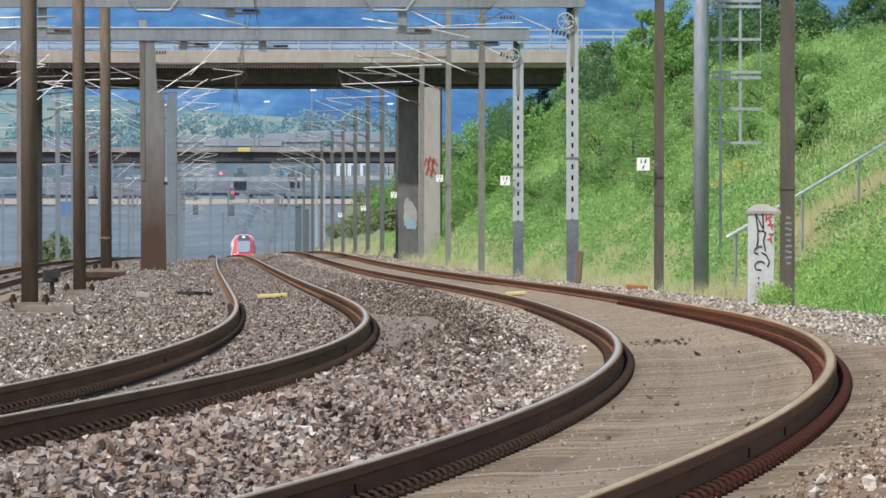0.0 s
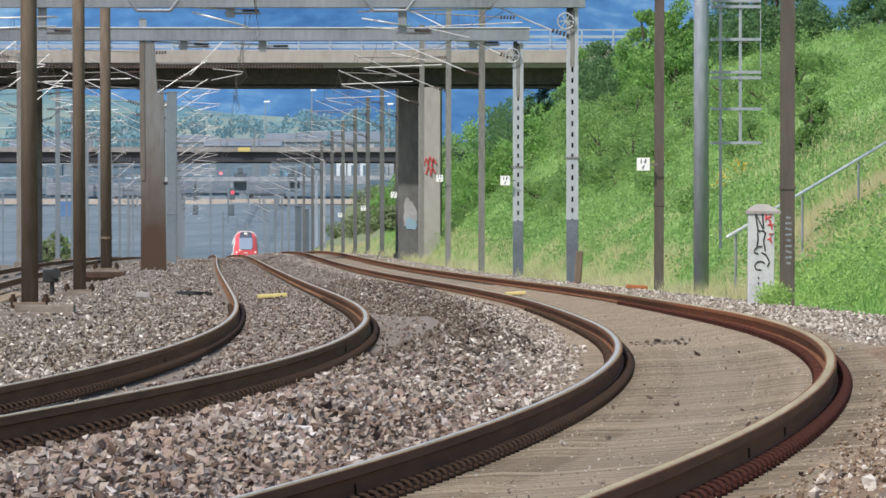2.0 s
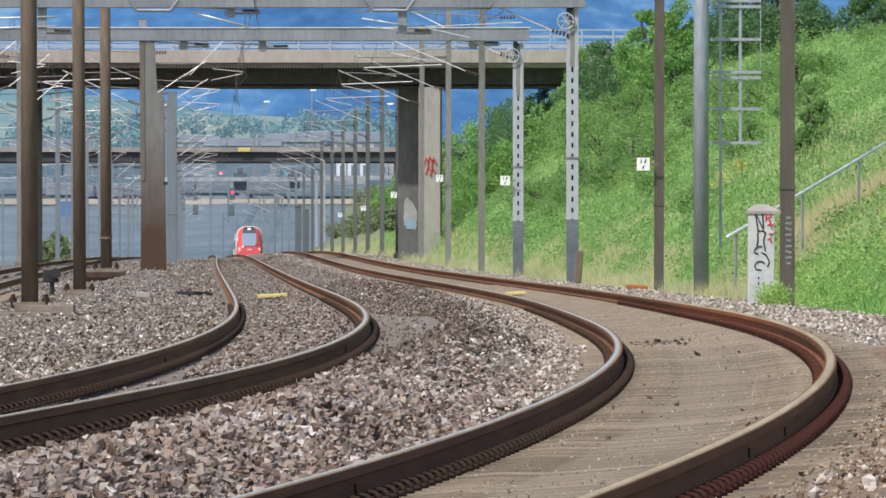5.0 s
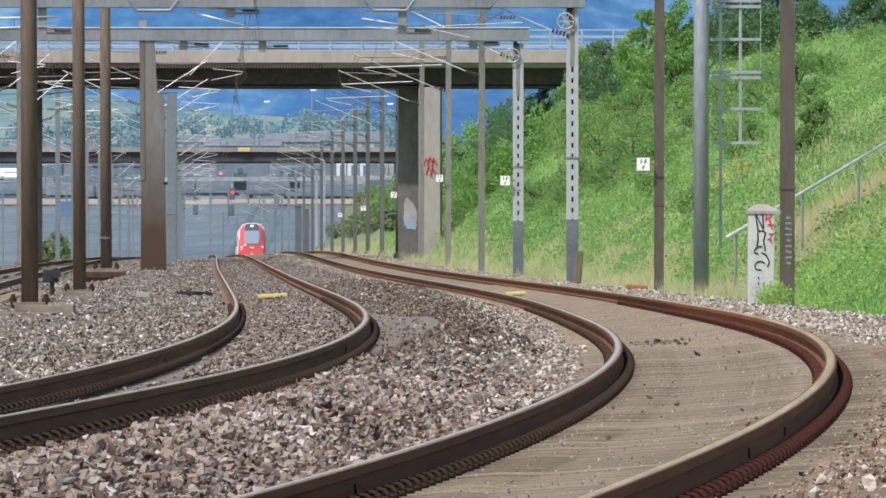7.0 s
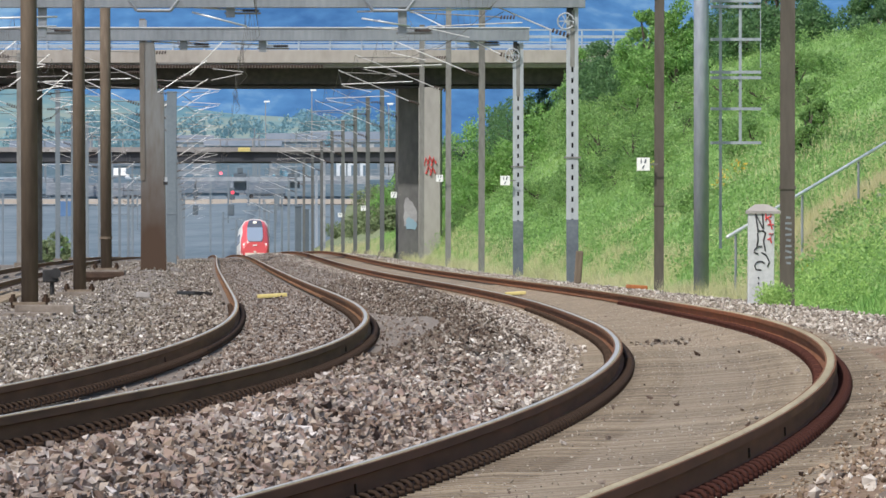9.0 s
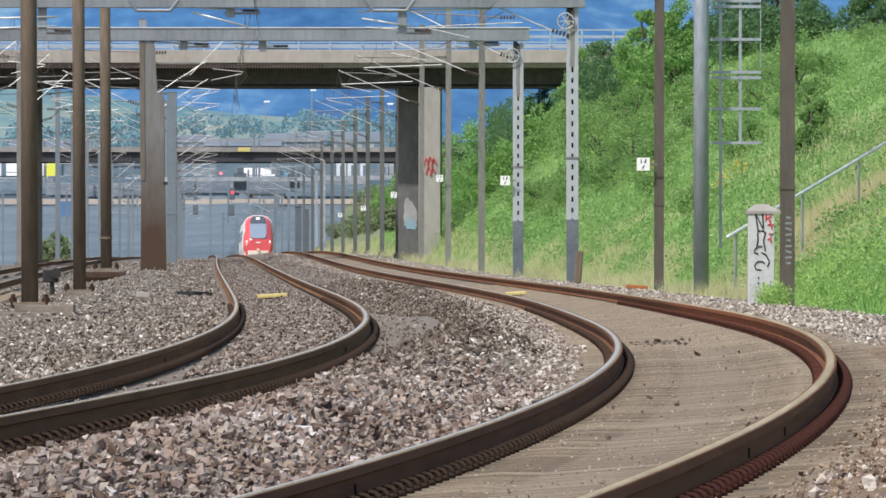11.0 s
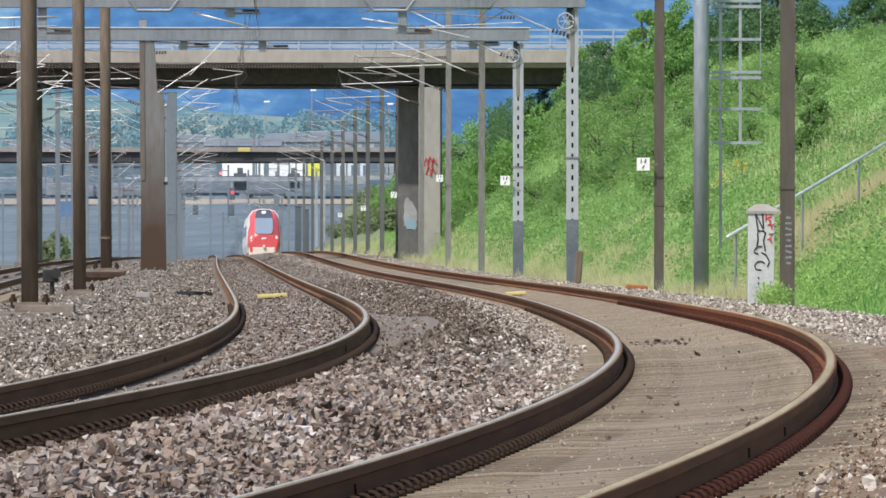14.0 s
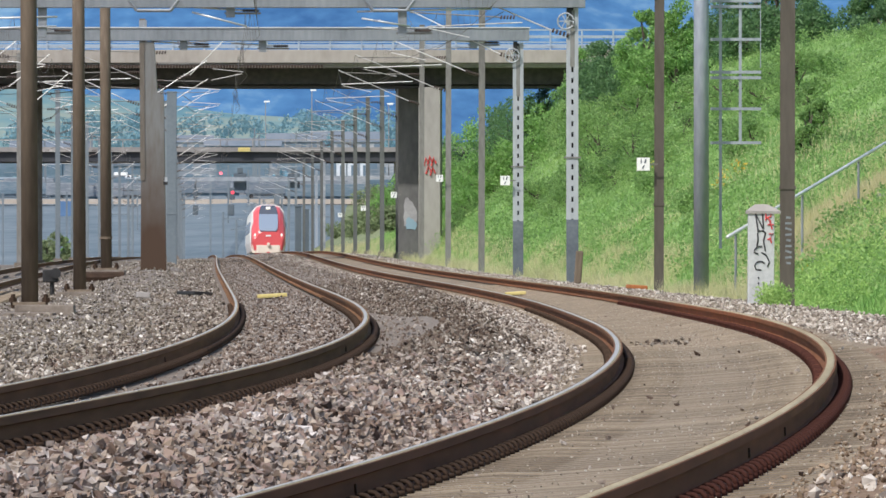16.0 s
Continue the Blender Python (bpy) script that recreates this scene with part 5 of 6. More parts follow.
# ---- distance ----
def mountain():
    xs = np.linspace(-420, 420, 121)
    ys = np.linspace(0, 1, 14)
    X, U = np.meshgrid(xs, ys, indexing="ij")
    H = 168 + 14 * bumps(X, X * 0, 160, 51)
    Y = 4760 - 700 * (1 - U) ** 1.2 - 0 * X
    Z = 42 + (H - 42) * U + 3 * bumps(X, U * 200, 40, 53) * U
    v = np.stack([X, Y, Z], -1).reshape(-1, 3)
    ns = len(ys)
    i = (np.arange(len(xs) - 1)[:, None] * ns + np.arange(ns - 1)[None]).ravel()
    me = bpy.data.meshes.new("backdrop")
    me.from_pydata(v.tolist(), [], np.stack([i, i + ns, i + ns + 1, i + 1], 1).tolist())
    # Haze over the woods is painted as blue tones and a faint glow.
    me.materials.append(material("haze_blue_glowing_mountain", [(0.028, 0.080, 0.185), (0.055, 0.138, 0.270), (0.150, 0.255, 0.350)], 1.0, scale=0.011, fine=0.09, bump=0, glow=0.24, contrast=(0.35, 0.7), stretch=(1, 0.3, 1)))
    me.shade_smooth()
    tagged(new("backdrop", me), "distant wooded mountainside, coloured blue for haze", "mountain", kind="structure")


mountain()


def foothill():
    """Field-covered hill before the mountain."""
    top = spline([-260, -170, -140, -110, -80, -50, -30, 0], [64, 62, 60, 56, 52, 50.5, 48, 40])
    xs, us = np.linspace(-330, 40, 90), np.linspace(0, 1, 10)
    X, U = np.meshgrid(xs, us, indexing="ij")
    Z = 30 + (top(X) + 1.2 * bumps(X, X * 0, 30, 61) - 30) * U
    v = np.stack([X, 3700 + 250 * U, Z], -1).reshape(-1, 3)
    i = (np.arange(89)[:, None] * 10 + np.arange(9)[None]).ravel()
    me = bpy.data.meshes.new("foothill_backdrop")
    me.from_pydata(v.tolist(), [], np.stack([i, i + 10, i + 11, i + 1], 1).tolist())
    # Blue in these field colours imitates haze; the glow brightens it.
    me.materials.append(material("haze_tinted_glowing_hill", [(0.05, 0.115, 0.20), (0.085, 0.165, 0.20), (0.14, 0.20, 0.20), (0.21, 0.225, 0.19)], 1.0, scale=0.035, fine=0.2, bump=0, glow=0.35, contrast=(0.32, 0.68), stretch=(0.35, 0.2, 1)))
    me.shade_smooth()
    tagged(new("foothill_backdrop", me), "green and beige fields on a distant hill, tinted for haze", "hill", kind="structure")


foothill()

# Far town colours: distance haze is mixed in as blue-grey.
M_FARWHITE = material("haze_tinted_pale_wall", [(0.115, 0.150, 0.190), (0.200, 0.225, 0.260), (0.360, 0.370, 0.390)], 0.9, scale=0.35, fine=1.6, per_object=0.25, bump=0, stretch=(0.5, 1, 2.5))
M_FARBLUE = material("haze_blued_cladding", [(0.070, 0.120, 0.165), (0.120, 0.172, 0.220), (0.220, 0.260, 0.295)], 0.8, scale=0.35, fine=1.6, per_object=0.3, bump=0, stretch=(0.5, 1, 2.5))
M_FARROOF = material("haze_tinted_slate_roof", [(0.105, 0.140, 0.185), (0.165, 0.190, 0.225)], 0.9, scale=0.2, fine=2, per_object=0.2, bump=0)
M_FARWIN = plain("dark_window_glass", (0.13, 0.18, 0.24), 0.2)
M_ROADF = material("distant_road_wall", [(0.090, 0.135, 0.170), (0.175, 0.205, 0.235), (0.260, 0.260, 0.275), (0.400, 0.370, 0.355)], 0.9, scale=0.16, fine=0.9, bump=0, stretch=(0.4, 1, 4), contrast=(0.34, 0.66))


def house(px, d, w, h, depth, wall, roof, label, flat=False, floors=2):
    x = place(px, d)
    z = ground_at(x, d) - 0.5
    t = thing("building", pose(x, d, z), label, "building", "distant buildings")
    h *= 0.78
    part("wall", Geo().box((0, 0, h / 2), (w, depth, h)), wall, t)
    if flat:
        part("roof", Geo().box((0, 0, h + 0.25), (w + 0.6, depth + 0.6, 0.5)), M_FARROOF, t)
    else:
        part("roof", Geo().sweep([(-depth / 2 - 0.5, 0), (depth / 2 + 0.5, 0), (0, h * 0.42)], [((k * (w / 2 + 0.5), 0, h), (0, 1, 0), (0, 0, 1)) for k in (-1, 1)]), roof, t)
    n = max(2, int(w / 3.2))
    for f in range(floors):
        for k in range(n):
            part("window", Geo().box(((k + 0.5 - n / 2) * w / n, -depth / 2, (f + 0.55) * h / floors), (w / n * 0.5, 0.1, h / floors * 0.5)), M_FARWIN, t)


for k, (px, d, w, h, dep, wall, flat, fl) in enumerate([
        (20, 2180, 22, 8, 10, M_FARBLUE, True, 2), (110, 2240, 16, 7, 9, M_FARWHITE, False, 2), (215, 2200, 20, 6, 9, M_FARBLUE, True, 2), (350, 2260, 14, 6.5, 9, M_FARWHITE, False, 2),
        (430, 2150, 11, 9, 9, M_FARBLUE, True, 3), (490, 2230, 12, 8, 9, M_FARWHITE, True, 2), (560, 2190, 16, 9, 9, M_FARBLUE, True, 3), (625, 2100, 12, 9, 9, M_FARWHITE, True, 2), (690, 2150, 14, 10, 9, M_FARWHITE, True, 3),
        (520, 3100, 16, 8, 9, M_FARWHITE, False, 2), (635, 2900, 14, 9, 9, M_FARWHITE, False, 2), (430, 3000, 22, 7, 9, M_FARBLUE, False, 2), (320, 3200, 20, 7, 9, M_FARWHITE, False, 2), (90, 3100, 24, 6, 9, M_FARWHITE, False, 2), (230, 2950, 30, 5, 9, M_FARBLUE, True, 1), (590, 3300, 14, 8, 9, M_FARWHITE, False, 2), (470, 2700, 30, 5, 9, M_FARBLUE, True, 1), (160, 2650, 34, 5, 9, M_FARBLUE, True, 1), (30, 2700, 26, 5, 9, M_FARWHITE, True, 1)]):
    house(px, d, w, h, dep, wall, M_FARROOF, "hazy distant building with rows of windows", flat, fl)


def far_road():
    t = thing("distant_road", pose(0, 0, 0), "distant pale road on a low retaining wall", "road", kind="structure")
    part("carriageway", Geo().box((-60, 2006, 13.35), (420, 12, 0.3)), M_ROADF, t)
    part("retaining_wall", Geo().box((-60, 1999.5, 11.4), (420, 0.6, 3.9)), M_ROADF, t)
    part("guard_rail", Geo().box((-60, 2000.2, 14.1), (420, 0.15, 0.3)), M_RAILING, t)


far_road()


def yard_clutter():
    """Platform edges, wagons and line masts of the distant yard."""
    r = random.Random(77)
    for d, h, m, lab in ((1790, 0.9, M_BEIGE, "pale beige platform edge across the distant yard"), (1835, 0.8, M_ROADF, "grey-pink platform edge in the distant yard"), (1880, 0.9, M_BEIGE, "pale beige platform edge across the distant yard"), (1925, 1.0, M_ROADF, "grey-pink platform edge in the distant yard")):
        t = thing("platform_edge", pose(-45, d, ground_at(-45, d)), lab, "platform", "distant platforms")
        part("slab", Geo().box((0, 0, h / 2 - 0.2), (150, 3.0, h)), m, t)
    for k in range(16):
        d = 1800 + k * 3.9
        x = place(r.uniform(0, 720), d)
        ln = r.choice((9, 14, 18))
        t = thing("wagon", pose(x, d, ground_at(x, d) + 0.1), "hazy blue-grey wagon parked in the distant yard", "wagon", "parked wagons")
        part("body", Geo().box((0, 0, 2.1), (ln, 2.6, 2.2)), r.choice((M_FARBLUE, M_FARWHITE, M_FARWHITE)), t, bevel=0.1)
        part("underframe", Geo().box((0, 0, 0.75), (ln * 0.9, 2.0, 0.5)), M_FARBLUE, t)
        for q in (-0.35, 0.35):
            part("wheel", Geo().disc((ln * q, -1.1, 0.45), 0.45, (0, 1, 0), 0.15, 10), M_DARK, t)
    for k in range(44):
        d = r.uniform(1420, 1960)
        x = place(r.uniform(-10, 600), d)
        h = r.uniform(7, 11)
        t = thing("yard_mast", pose(x, d, ground_at(x, d)), "thin hazy line mast in the distant yard", "mast", "yard masts")
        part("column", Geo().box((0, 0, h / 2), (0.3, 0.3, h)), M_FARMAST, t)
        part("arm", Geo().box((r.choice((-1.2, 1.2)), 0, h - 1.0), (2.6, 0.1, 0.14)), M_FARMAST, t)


M_BEIGE = material("pale_beige_edge", [(0.36, 0.31, 0.27), (0.48, 0.42, 0.36)], 0.9, scale=0.05, fine=0.6, bump=0)
yard_clutter()


def street_lamp(px, py, d):
    x, z = place(px, d), 0.8 + (435 - py) / 18000 * d
    g0 = ground_at(x, d)
    t = thing("street_lamp", pose(x, d, g0), "pale distant street lamp", "street lamp", "street lamps")
    part("pole", Geo().tube([(0, 0, 0), (0, 0, z - g0)], 0.11, 6), M_FARCONC, t)
    part("head", Geo().box((0.3, 0, z - g0), (1.3, 0.4, 0.35)), M_WHITE, t)


for px, py, d in ((470, 180, 2300), (552, 160, 2300), (688, 184, 2100)):
    street_lamp(px, py, d)


# Dark paint lightened and blued to imitate haze.
M_FARDARK = material("haze_lifted_dark_housing", [(0.070, 0.092, 0.115), (0.105, 0.128, 0.150)], 0.8, scale=0.6, fine=5, bump=0)


def signal_gantry():
    d = 1345
    t = thing("signal_gantry", pose(0, d, 0), "distant signal gantry carrying dark heads, one showing red", "signal")
    xs = [place(p, d) for p in (300, 560)]
    for x in xs:
        part("leg", Geo().box((x, 0, 4.0), (0.35, 0.35, 13.5)), M_BLUEG, t)
    part("beam", Geo().box((sum(xs) / 2, 0, 9.6), (xs[1] - xs[0], 0.5, 0.5)), M_BLUEG, t)
    for px, py, w, h in ((411, 343, 0.75, 1.6), (409, 372, 0.85, 1.5), (346, 343, 0.6, 1.3), (346, 372, 0.7, 1.3)):
        x, z = place(px, d), 0.8 + (435 - py) / 18000 * d
        part("head", Geo().box((x, -0.3, z), (w, 0.35, h)), M_FARDARK, t, bevel=0.12)
        part("hanger", Geo().box((x, 0, (z + 9.6) / 2), (0.12, 0.12, 9.6 - z)), M_BLUEG, t)
    part("red_lens", Geo().disc((place(412, d), -0.5, 0.8 + (435 - 341) / 18000 * d), 0.22, (0, -1, 0), 0.06, 12), plain("red_signal_light", (0.9, 0.05, 0.08), 0.4, glow=1.2), t, "lit red lens")
    part("red_lens", Geo().disc((place(391, d), -0.5, 0.8 + (435 - 307) / 18000 * d), 0.22, (0, -1, 0), 0.06, 12), plain("pink_signal_light", (0.9, 0.15, 0.2), 0.4, glow=0.9), t, "lit red lens")


signal_gantry()


def trackside_post(px, d, w, top_y, mat, name, label, category):
    x, z = place(px, d), 0.8 + (435 - top_y) / 18000 * d
    z0 = float(z_right(d)) - 0.5
    t = thing(name, pose(x, d, z0), label, category)
    part("body", Geo().box((0, 0, (z - z0) / 2), (w, w * 0.8, z - z0)), mat, t, bevel=0.03)
    part("cap", Geo().box((0, 0, z - z0 + 0.04), (w * 1.15, w, 0.1)), mat, t)


trackside_post(528, 900, 0.55, 366, M_FARDARK, "equipment_hut", "narrow dark equipment hut beside the distant track", "hut")
trackside_post(543, 925, 0.4, 372, M_FARDARK, "equipment_post", "dark equipment post beside the distant track", "post")
trackside_post(553, 960, 0.22, 360, M_WHITE, "marker_post", "white marker post beside the distant track", "post")
trackside_post(572, 900, 0.40, 288, M_FARWHITE, "pale_mast", "pale grey square mast beside the distant track", "mast")


def far_wood(name, label, rows, mat, seed, leaves, size):
    """Clumps of distant trees: rows of (line of sight, distance, crown top line, crown radius)."""
    cs, rs = [], []
    r = random.Random(seed)
    for px, d, top, rad in rows:
        z = 0.8 + (435 - top) / 18000 * d
        for k in range(7):
            cs.append((place(px, d) + r.uniform(-1, 1) * rad * 2.0, d + r.uniform(-1, 1) * rad, z - rad * (0.8 + r.uniform(0, 1.3))))
            rs.append(rad * r.uniform(0.4, 0.7))
    tagged(new(name, leaf_mesh(name, cs, rs, leaves, size, mat, seed)), label, "trees", kind="stuff")


# Leaf green mixed with haze blue, and made to glow faintly.
M_WOOD_FAR = material("haze_tinted_glowing_foliage", [(0.075, 0.150, 0.205), (0.105, 0.190, 0.230), (0.150, 0.230, 0.245)], 0.9, scale=0.05, fine=0.3, island=0.2, bump=0, contrast=(0.2, 0.8), glow=0.45)
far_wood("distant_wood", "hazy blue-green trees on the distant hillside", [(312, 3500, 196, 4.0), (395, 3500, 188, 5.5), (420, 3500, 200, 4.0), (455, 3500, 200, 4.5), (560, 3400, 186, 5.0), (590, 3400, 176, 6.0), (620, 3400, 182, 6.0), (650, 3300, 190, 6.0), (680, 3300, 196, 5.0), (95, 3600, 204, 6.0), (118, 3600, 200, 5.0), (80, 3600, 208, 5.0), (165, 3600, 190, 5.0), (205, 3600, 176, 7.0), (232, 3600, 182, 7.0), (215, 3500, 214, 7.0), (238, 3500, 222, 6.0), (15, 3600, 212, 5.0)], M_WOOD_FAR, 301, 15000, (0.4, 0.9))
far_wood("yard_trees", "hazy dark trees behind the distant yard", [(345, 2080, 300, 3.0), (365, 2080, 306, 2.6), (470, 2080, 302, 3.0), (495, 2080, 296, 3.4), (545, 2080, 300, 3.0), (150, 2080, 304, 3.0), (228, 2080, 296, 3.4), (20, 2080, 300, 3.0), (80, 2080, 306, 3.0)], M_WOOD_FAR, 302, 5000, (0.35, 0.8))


def yard_box(px, d, w, h, mat, label, name="container"):
    x = place(px, d)
    t = thing(name, pose(x, d, ground_at(x, d) - 0.05), label, name.replace("_", " "), "yard containers")
    part("body", Geo().box((0, 0, h / 2), (w, 2.4, h)), mat, t, bevel=0.06)
    for k in range(int(w / 0.6)):
        part("rib", Geo().box((-w / 2 + 0.3 + 0.6 * k, -1.22, h / 2), (0.12, 0.06, h * 0.86)), mat, t)


# Container colours softened to stand for haze.
M_BOXBLUE = material("haze_softened_blue_wall", [(0.075, 0.155, 0.300), (0.110, 0.200, 0.360)], 0.7, scale=0.4, fine=4, bump=0)
M_BOXPINK = material("haze_softened_pink_wall", [(0.300, 0.265, 0.265), (0.400, 0.350, 0.340)], 0.8, scale=0.4, fine=4, bump=0)
for px, d, w, h, m, lab in ((116, 1740, 2.8, 2.6, M_BOXBLUE, "hazy blue container in the distant yard"), (86, 1905, 3.4, 2.0, M_BOXPINK, "hazy pinkish container in the distant yard"), (228, 1905, 4.2, 1.9, M_BOXPINK, "hazy pinkish container in the distant yard"), (160, 1935, 2.6, 2.2, M_BEIGE, "pale beige container in the distant yard"), (375, 1915, 6.2, 1.6, M_BOXPINK, "hazy pinkish container in the distant yard"), (470, 1940, 5.4, 1.6, M_BEIGE, "pale beige container in the distant yard"), (535, 1900, 3.0, 1.8, M_BOXPINK, "hazy pinkish container in the distant yard")):
    yard_box(px, d, w, h, m, lab)

# pale blocks behind the far bank, seen under the far bridge
M_HALL = material("bright_hall_wall", [(0.46, 0.49, 0.54), (0.60, 0.62, 0.66)], 0.8, scale=0.1, fine=1, bump=0)
for px, w in ((604, 3.4), (624, 3.6), (644, 2.6)):
    t = thing("hall", pose(place(px, 2070), 2070, ground_at(place(px, 2070), 2070)), "bright pale hall beyond the distant bridge", "building", "pale halls")
    part("wall", Geo().box((0, 0, 3.0), (w * 0.55, 8, 6.0)), M_HALL, t)
    part("roof", Geo().box((0, 0, 6.1), (w * 0.6, 8.4, 0.3)), M_FARROOF, t)
    part("window", Geo().box((0.1, -4.0, 3.4), (w * 0.2, 0.1, 2.4)), M_FARWIN, t)

# the train's neighbours: two broad signal backs under the far bridge
for px, py, w, h in ((425, 322, 1.7, 2.3), (520, 320, 1.6, 2.0)):
    d = 1345.8
    z = 0.8 + (435 - py) / 18000 * d
    t = thing("signal_board", pose(place(px, d), d, z), "hazy dark signal board hung from the distant gantry", "signal", "signal boards")
    part("board", Geo().box((0, 0, 0), (w, 0.25, h)), M_FARDARK, t, bevel=0.1)
    part("lamp_box", Geo().box((0, -0.05, h / 2 + 0.35), (w * 0.45, 0.3, 0.7)), M_FARDARK, t, bevel=0.05)
    part("hanger", Geo().box((0, 0, (9.5 - z) / 2), (0.14, 0.1, 9.5 - z)), M_FARMAST, t)

# ---- the train ----
# The red is paled a little to mimic haze.
M_RED = material("red_train_paint", [(0.56, 0.075, 0.085), (0.64, 0.105, 0.115)], 0.35, scale=0.5, fine=6, bump=0)
M_BODY = material("white_train_paint", [(0.66, 0.66, 0.66), (0.76, 0.76, 0.75)], 0.35, scale=0.5, fine=6, bump=0)
M_SCREEN = plain("windscreen_glass", (0.20, 0.25, 0.33), 0.2)
M_LAMP = plain("train_headlight", (0.95, 0.90, 0.74), 0.3, glow=0.35)
M_TOPPANEL = plain("dark_train_glass", (0.075, 0.085, 0.11), 0.25)


def train():
    """Leading car and two more, nose towards -y; rail level at z = 0."""
    t = thing("passenger_train", pose(0, 0, 0), "red and white passenger train with a sloping nose, headlights lit", "train")

    def ring(w, z0, z1, n=6):
        """Body outline: half width w, floor z0, roof z1, leaning sides."""
        pts = [(-w * 0.90, z0), (w * 0.90, z0), (w, z0 + 0.7), (w * 0.985, 2.2 if z1 > 2.6 else z0 + (z1 - z0) * 0.6), (w * 0.86, z1 - 0.55), (w * 0.66, z1 - 0.16), (w * 0.33, z1), (-w * 0.33, z1), (-w * 0.66, z1 - 0.16), (-w * 0.86, z1 - 0.55), (-w * 0.985, 2.2 if z1 > 2.6 else z0 + (z1 - z0) * 0.6), (-w, z0 + 0.7)]
        return pts

    nose = [(0.0, 1.14, 0.45, 1.95), (0.12, 1.27, 0.42, 2.15), (0.5, 1.35, 0.40, 2.55), (1.3, 1.39, 0.38, 3.30), (2.1, 1.405, 0.36, 3.82), (2.9, 1.415, 0.36, 4.02), (3.4, 1.415, 0.36, 4.08)]
    g = Geo()
    secs = [ring(w, a, b) for _, w, a, b in nose]
    n = 12
    v = [(u, y, z) for (y, *_), s in zip(nose, secs) for u, z in s]
    f = [(i * n + j, i * n + (j + 1) % n, (i + 1) * n + (j + 1) % n, (i + 1) * n + j) for i in range(len(nose) - 1) for j in range(n)] + [tuple(range(n))]
    white = (1, 2, 9, 10)
    front = part("nose", g.add(v, [q for k, q in enumerate(f) if k % n not in white or k < 3 * n or k >= (len(nose) - 1) * n]), M_RED, t, "glossy red sloping nose", bevel=0.03)
    for pair in (white[:2], white[2:]):
        quads = [q for k, q in enumerate(f) if k % n in pair and 3 * n <= k < (len(nose) - 1) * n]
        used = sorted({i for q in quads for i in q})
        part("flank", Geo().add([v[i] for i in used], [tuple(used.index(i) for i in q) for q in quads]), M_BODY, front, "white flank wrapping round the nose")
    # windscreen and the dark panel above it follow the slope of the nose
    line = [(-0.05, 2.02, 0.62), (0.07, 2.22, 0.74), (0.45, 2.62, 0.78), (1.25, 3.37, 0.76), (2.05, 3.90, 0.66), (2.75, 4.08, 0.50)]
    for nm, k0, k1, m, lab in (("windscreen", 0, 3, M_SCREEN, "large tinted windscreen"), ("top_panel", 3, 5, M_TOPPANEL, "dark panel above the windscreen")):
        vv = [(sx * w, y + dy, z - dz) for y, z, w in line[k0:k1 + 1] for dy, dz in ((0, 0), (0.2, 0.2)) for sx in (-1, 1)]
        ff = []
        for i in range(k1 - k0):
            p, q = 4 * i, 4 * i + 4
            ff += [(p, p + 1, q + 1, q), (p + 2, q + 2, q + 3, p + 3), (p, q, q + 2, p + 2), (p + 1, p + 3, q + 3, q + 1)]
        e = 4 * (k1 - k0)
        part(nm, Geo().add(vv, ff + [(0, 2, 3, 1), (e, e + 1, e + 3, e + 2)]), m, front, lab)
    part("roof_lamp", Geo().box((0, 1.92, 3.86), (0.34, 0.2, 0.20)), M_LAMP, front, "lit top headlight", bevel=0.02)
    for sx in (-1, 1):
        part("headlight", Geo().disc((sx * 0.92, 0.18, 1.62), 0.17, (0, -1, 0.25), 0.16, 14), M_LAMP, front, "lit headlight")
        part("lamp_surround", Geo().disc((sx * 0.92, 0.24, 1.62), 0.25, (0, -1, 0.25), 0.16, 14), M_BODY, front)
    part("badge", Geo().box((0, -0.02, 1.62), (0.42, 0.05, 0.12)), M_BODY, front, "small white emblem bar")
    part("skirt", Geo().sweep([(-1.30, 0), (-0.9, -0.35), (0.9, -0.35), (1.30, 0), (1.30, 0.6), (-1.30, 0.6)], [((0, 0.3, z), (1, 0, 0), (0, 1, 0)) for z in (0.22, 0.86)]), M_CREAM, t, "cream lower apron", bevel=0.03)
    part("obstacle_deflector", Geo().sweep([(-1.1, 0.1), (0, -0.3), (1.1, 0.1), (1.1, 0.3), (-1.1, 0.3)], [((0, 0.2, z), (1, 0, 0), (0, 1, 0)) for z in (0.08, 0.32)]), M_RED, t, "red rail guard")
    part("coupler", Geo().tube([(0, 0.3, 0.95), (0, -0.25, 0.95)], 0.13, 10), M_CREAM, t)
    y = 3.4
    for k in range(3):
        ln = 23.0
        sec = ring(1.475, 0.36, 4.16)
        car = part("car_body", Geo().sweep(sec, [((0, q, 0), (1, 0, 0), (0, 0, 1)) for q in (y, y + ln)]), M_BODY, t, "white car body with dark window band", bevel=0.02)
        for sx in (-1, 1):
            for q in range(9):
                part("window", Geo().box((sx * 1.445, y + 2 + q * 2.3, 2.3), (0.08, 1.7, 0.85)), M_SCREEN, car)
        for q in (y + 3.2, y + ln - 3.2):
            bog = part("bogie", Geo().box((0, q, 0.5), (2.2, 3.2, 0.35)), M_DARK, t)
            for yy in (-1.3, 1.3):
                for sx in (-1, 1):
                    part("wheel", Geo().disc((sx * 0.75, q + yy, 0.44), 0.44, (1, 0, 0), 0.13, 20), M_RAIL, bog)
        y += ln + 0.5
    return t


M_CREAM = material("cream_train_paint", [(0.62, 0.54, 0.46), (0.72, 0.65, 0.57)], 0.5, scale=0.8, fine=8, bump=0)
TRAIN = train()


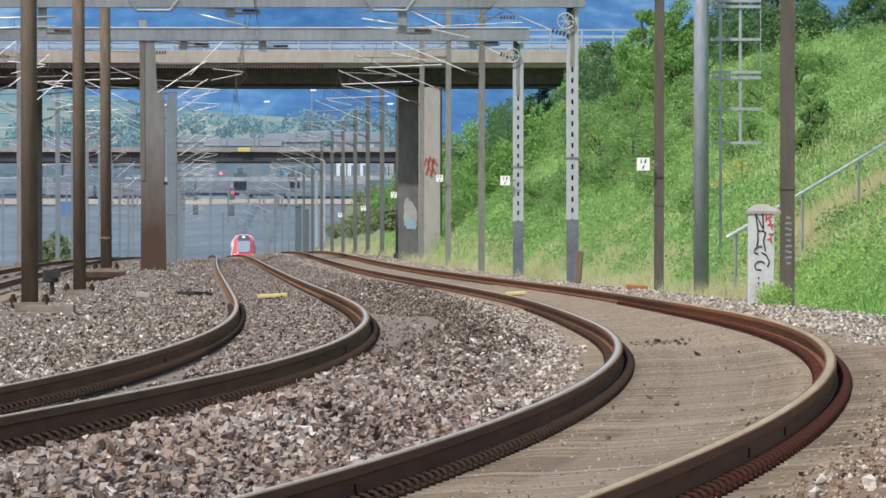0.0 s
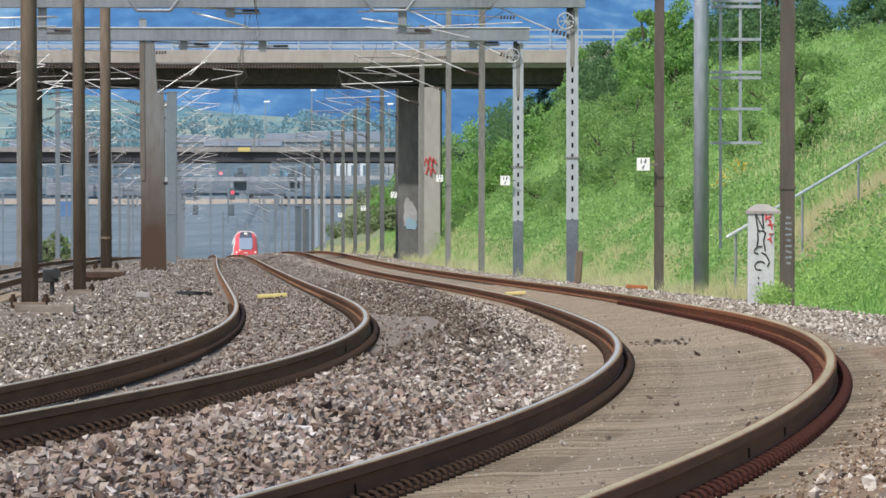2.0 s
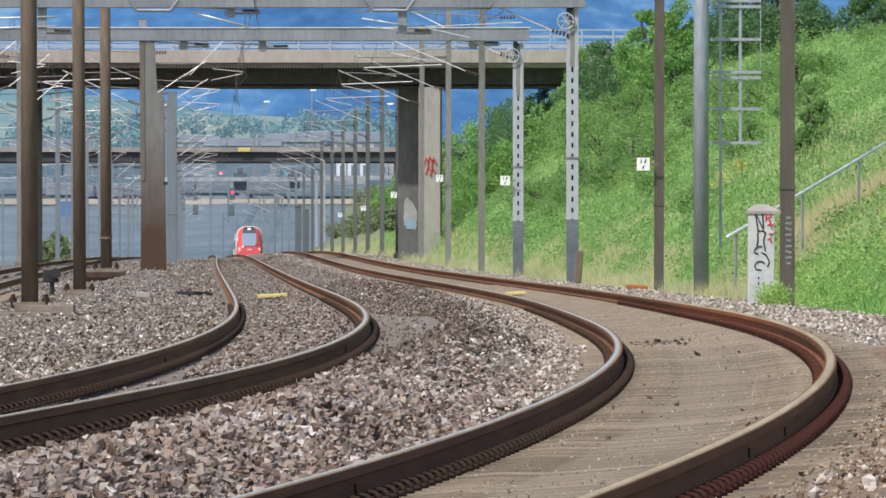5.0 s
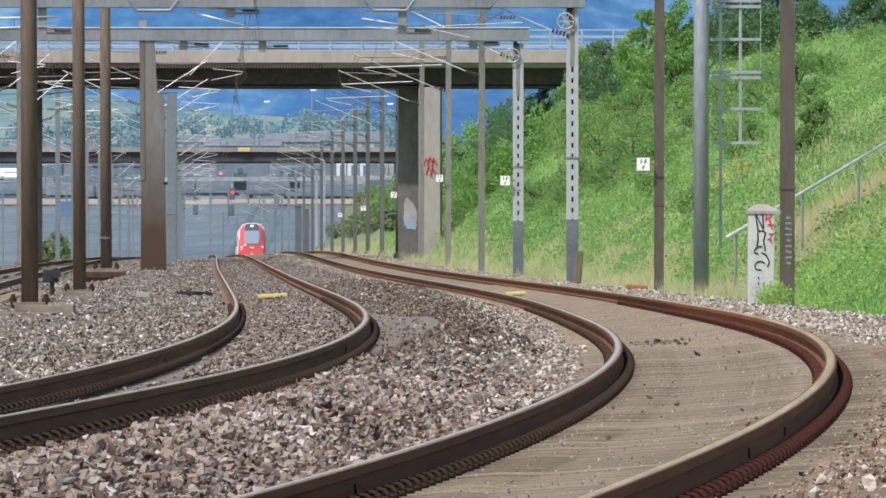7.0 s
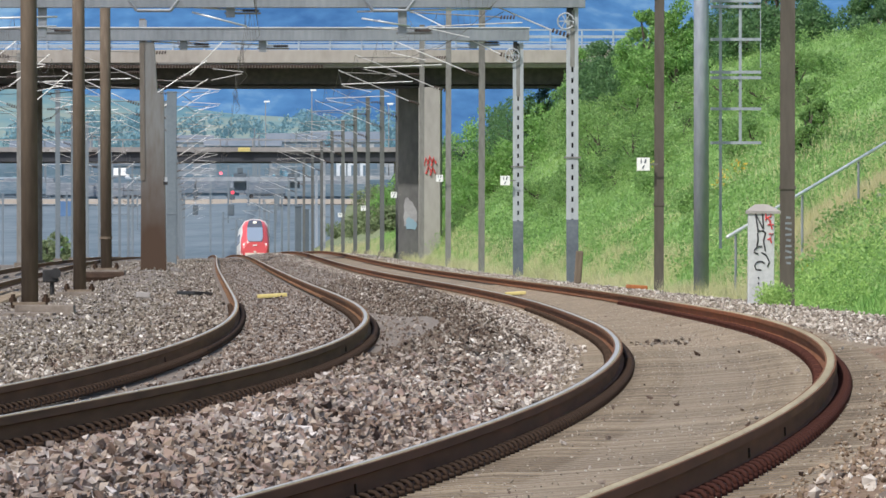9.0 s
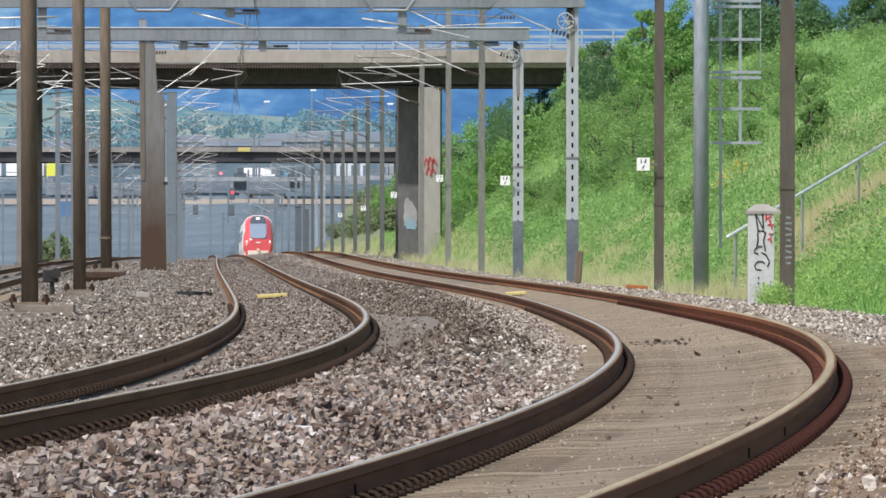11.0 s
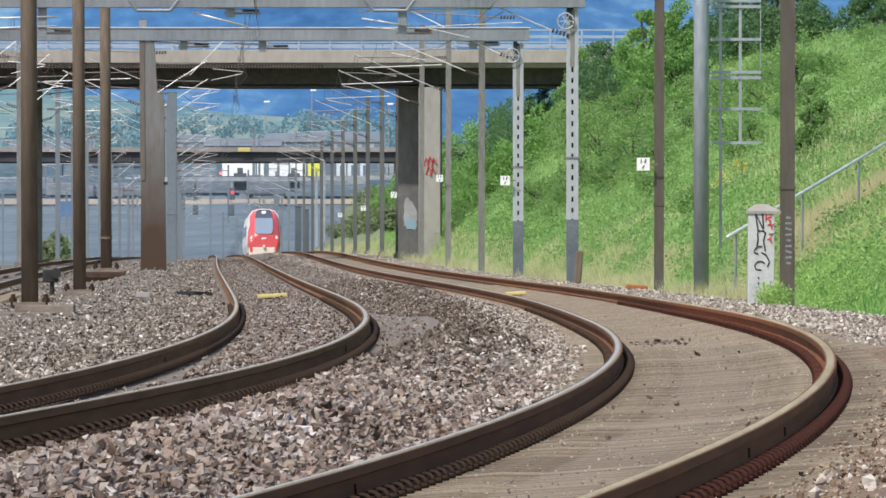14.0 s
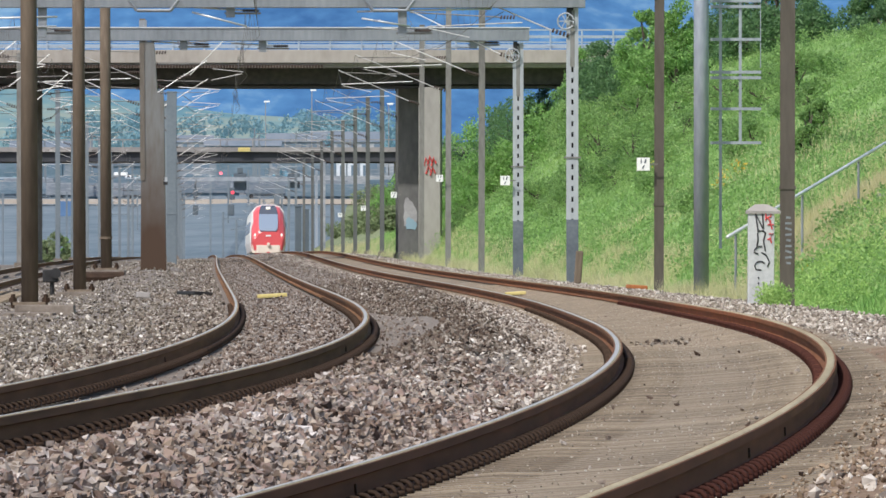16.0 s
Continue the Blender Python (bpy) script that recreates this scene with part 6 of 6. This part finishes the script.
# ---- traffic on the distant road ----
def vehicle(label, category, name, pieces, wheels):
    """Seen side-on, driving towards +x; pieces: (part, centre x, width, z0, z1, material)."""
    t = thing(name, pose(-300, 2006, 13.5), label, category)
    for nm, cx, w, z0, z1, m in pieces:
        part(nm, Geo().box((cx, 0, (z0 + z1) / 2), (w, 2.4, z1 - z0)), m, t, bevel=0.12)
    for x in wheels:
        for sy in (-1, 1):
            part("wheel", Geo().disc((x, sy * 1.05, 0.5), 0.5, (0, 1, 0), 0.3, 14), M_DARK, t)
    return t


M_VWHITE = material("white_vehicle_paint", [(0.74, 0.75, 0.77), (0.84, 0.85, 0.87)], 0.5, scale=0.4, fine=3, bump=0)
M_VYEL = material("yellow_vehicle_paint", [(0.60, 0.62, 0.06), (0.72, 0.72, 0.12)], 0.5, scale=0.4, fine=3, bump=0)
LORRY = vehicle("long white lorry and trailer with a yellow cab", "lorry", "lorry", [("cab", 0.0, 2.4, 0.6, 3.6, M_VYEL), ("box_body", -5.2, 7.4, 1.0, 3.9, M_VWHITE), ("trailer_body", -14.0, 8.2, 1.0, 3.9, M_VWHITE), ("chassis", -8.5, 18, 0.6, 1.0, M_DARK)], (0.2, -6.5, -7.8, -11.5, -16.2))
VAN = vehicle("white delivery van on the distant road", "van", "van", [("body", 0, 5.4, 0.5, 2.6, M_VWHITE), ("bonnet", 2.9, 1.0, 0.5, 1.4, M_VWHITE)], (1.8, -1.7))
CAR = vehicle("white car on the distant road", "car", "car", [("body", 0, 4.4, 0.45, 1.15, M_VWHITE), ("cabin", -0.2, 2.6, 1.15, 1.75, M_VWHITE)], (1.35, -1.35))


def motions():
    rows = []
    for k in range(33):
        t = 0.5 * k
        d = 1220 - 25.0 * t
        h = float(x_right(d + 20) - x_right(d)) / 20
        g = float(z_right(d + 18) - z_right(d)) / 18
        rows.append((t, pose(float(x_right(d)), d, float(z_right(d)), math.degrees(math.atan(g)), 0, -math.degrees(math.atan(h)))))
    walk(TRAIN, rows)
    road = lambda px: place(px, 2006)
    walk(LORRY, [(t, pose(road(px), 2006, 13.5)) for t, px in ((0.0, -1557), (12.5, 318), (13.5, 473), (14.5, 641), (16.0, 893))])
    walk(VAN, [(t, pose(road(px), 2006, 13.5)) for t, px in ((0.0, -780), (7.0, 20), (8.5, 140), (9.2, 224), (11.3, 498), (12.0, 600), (16.0, 1180))])
    walk(CAR, [(t, pose(road(216 + 128 * (t - 16)), 2004, 13.5)) for t in (0.0, 8.0, 16.0)])


motions()
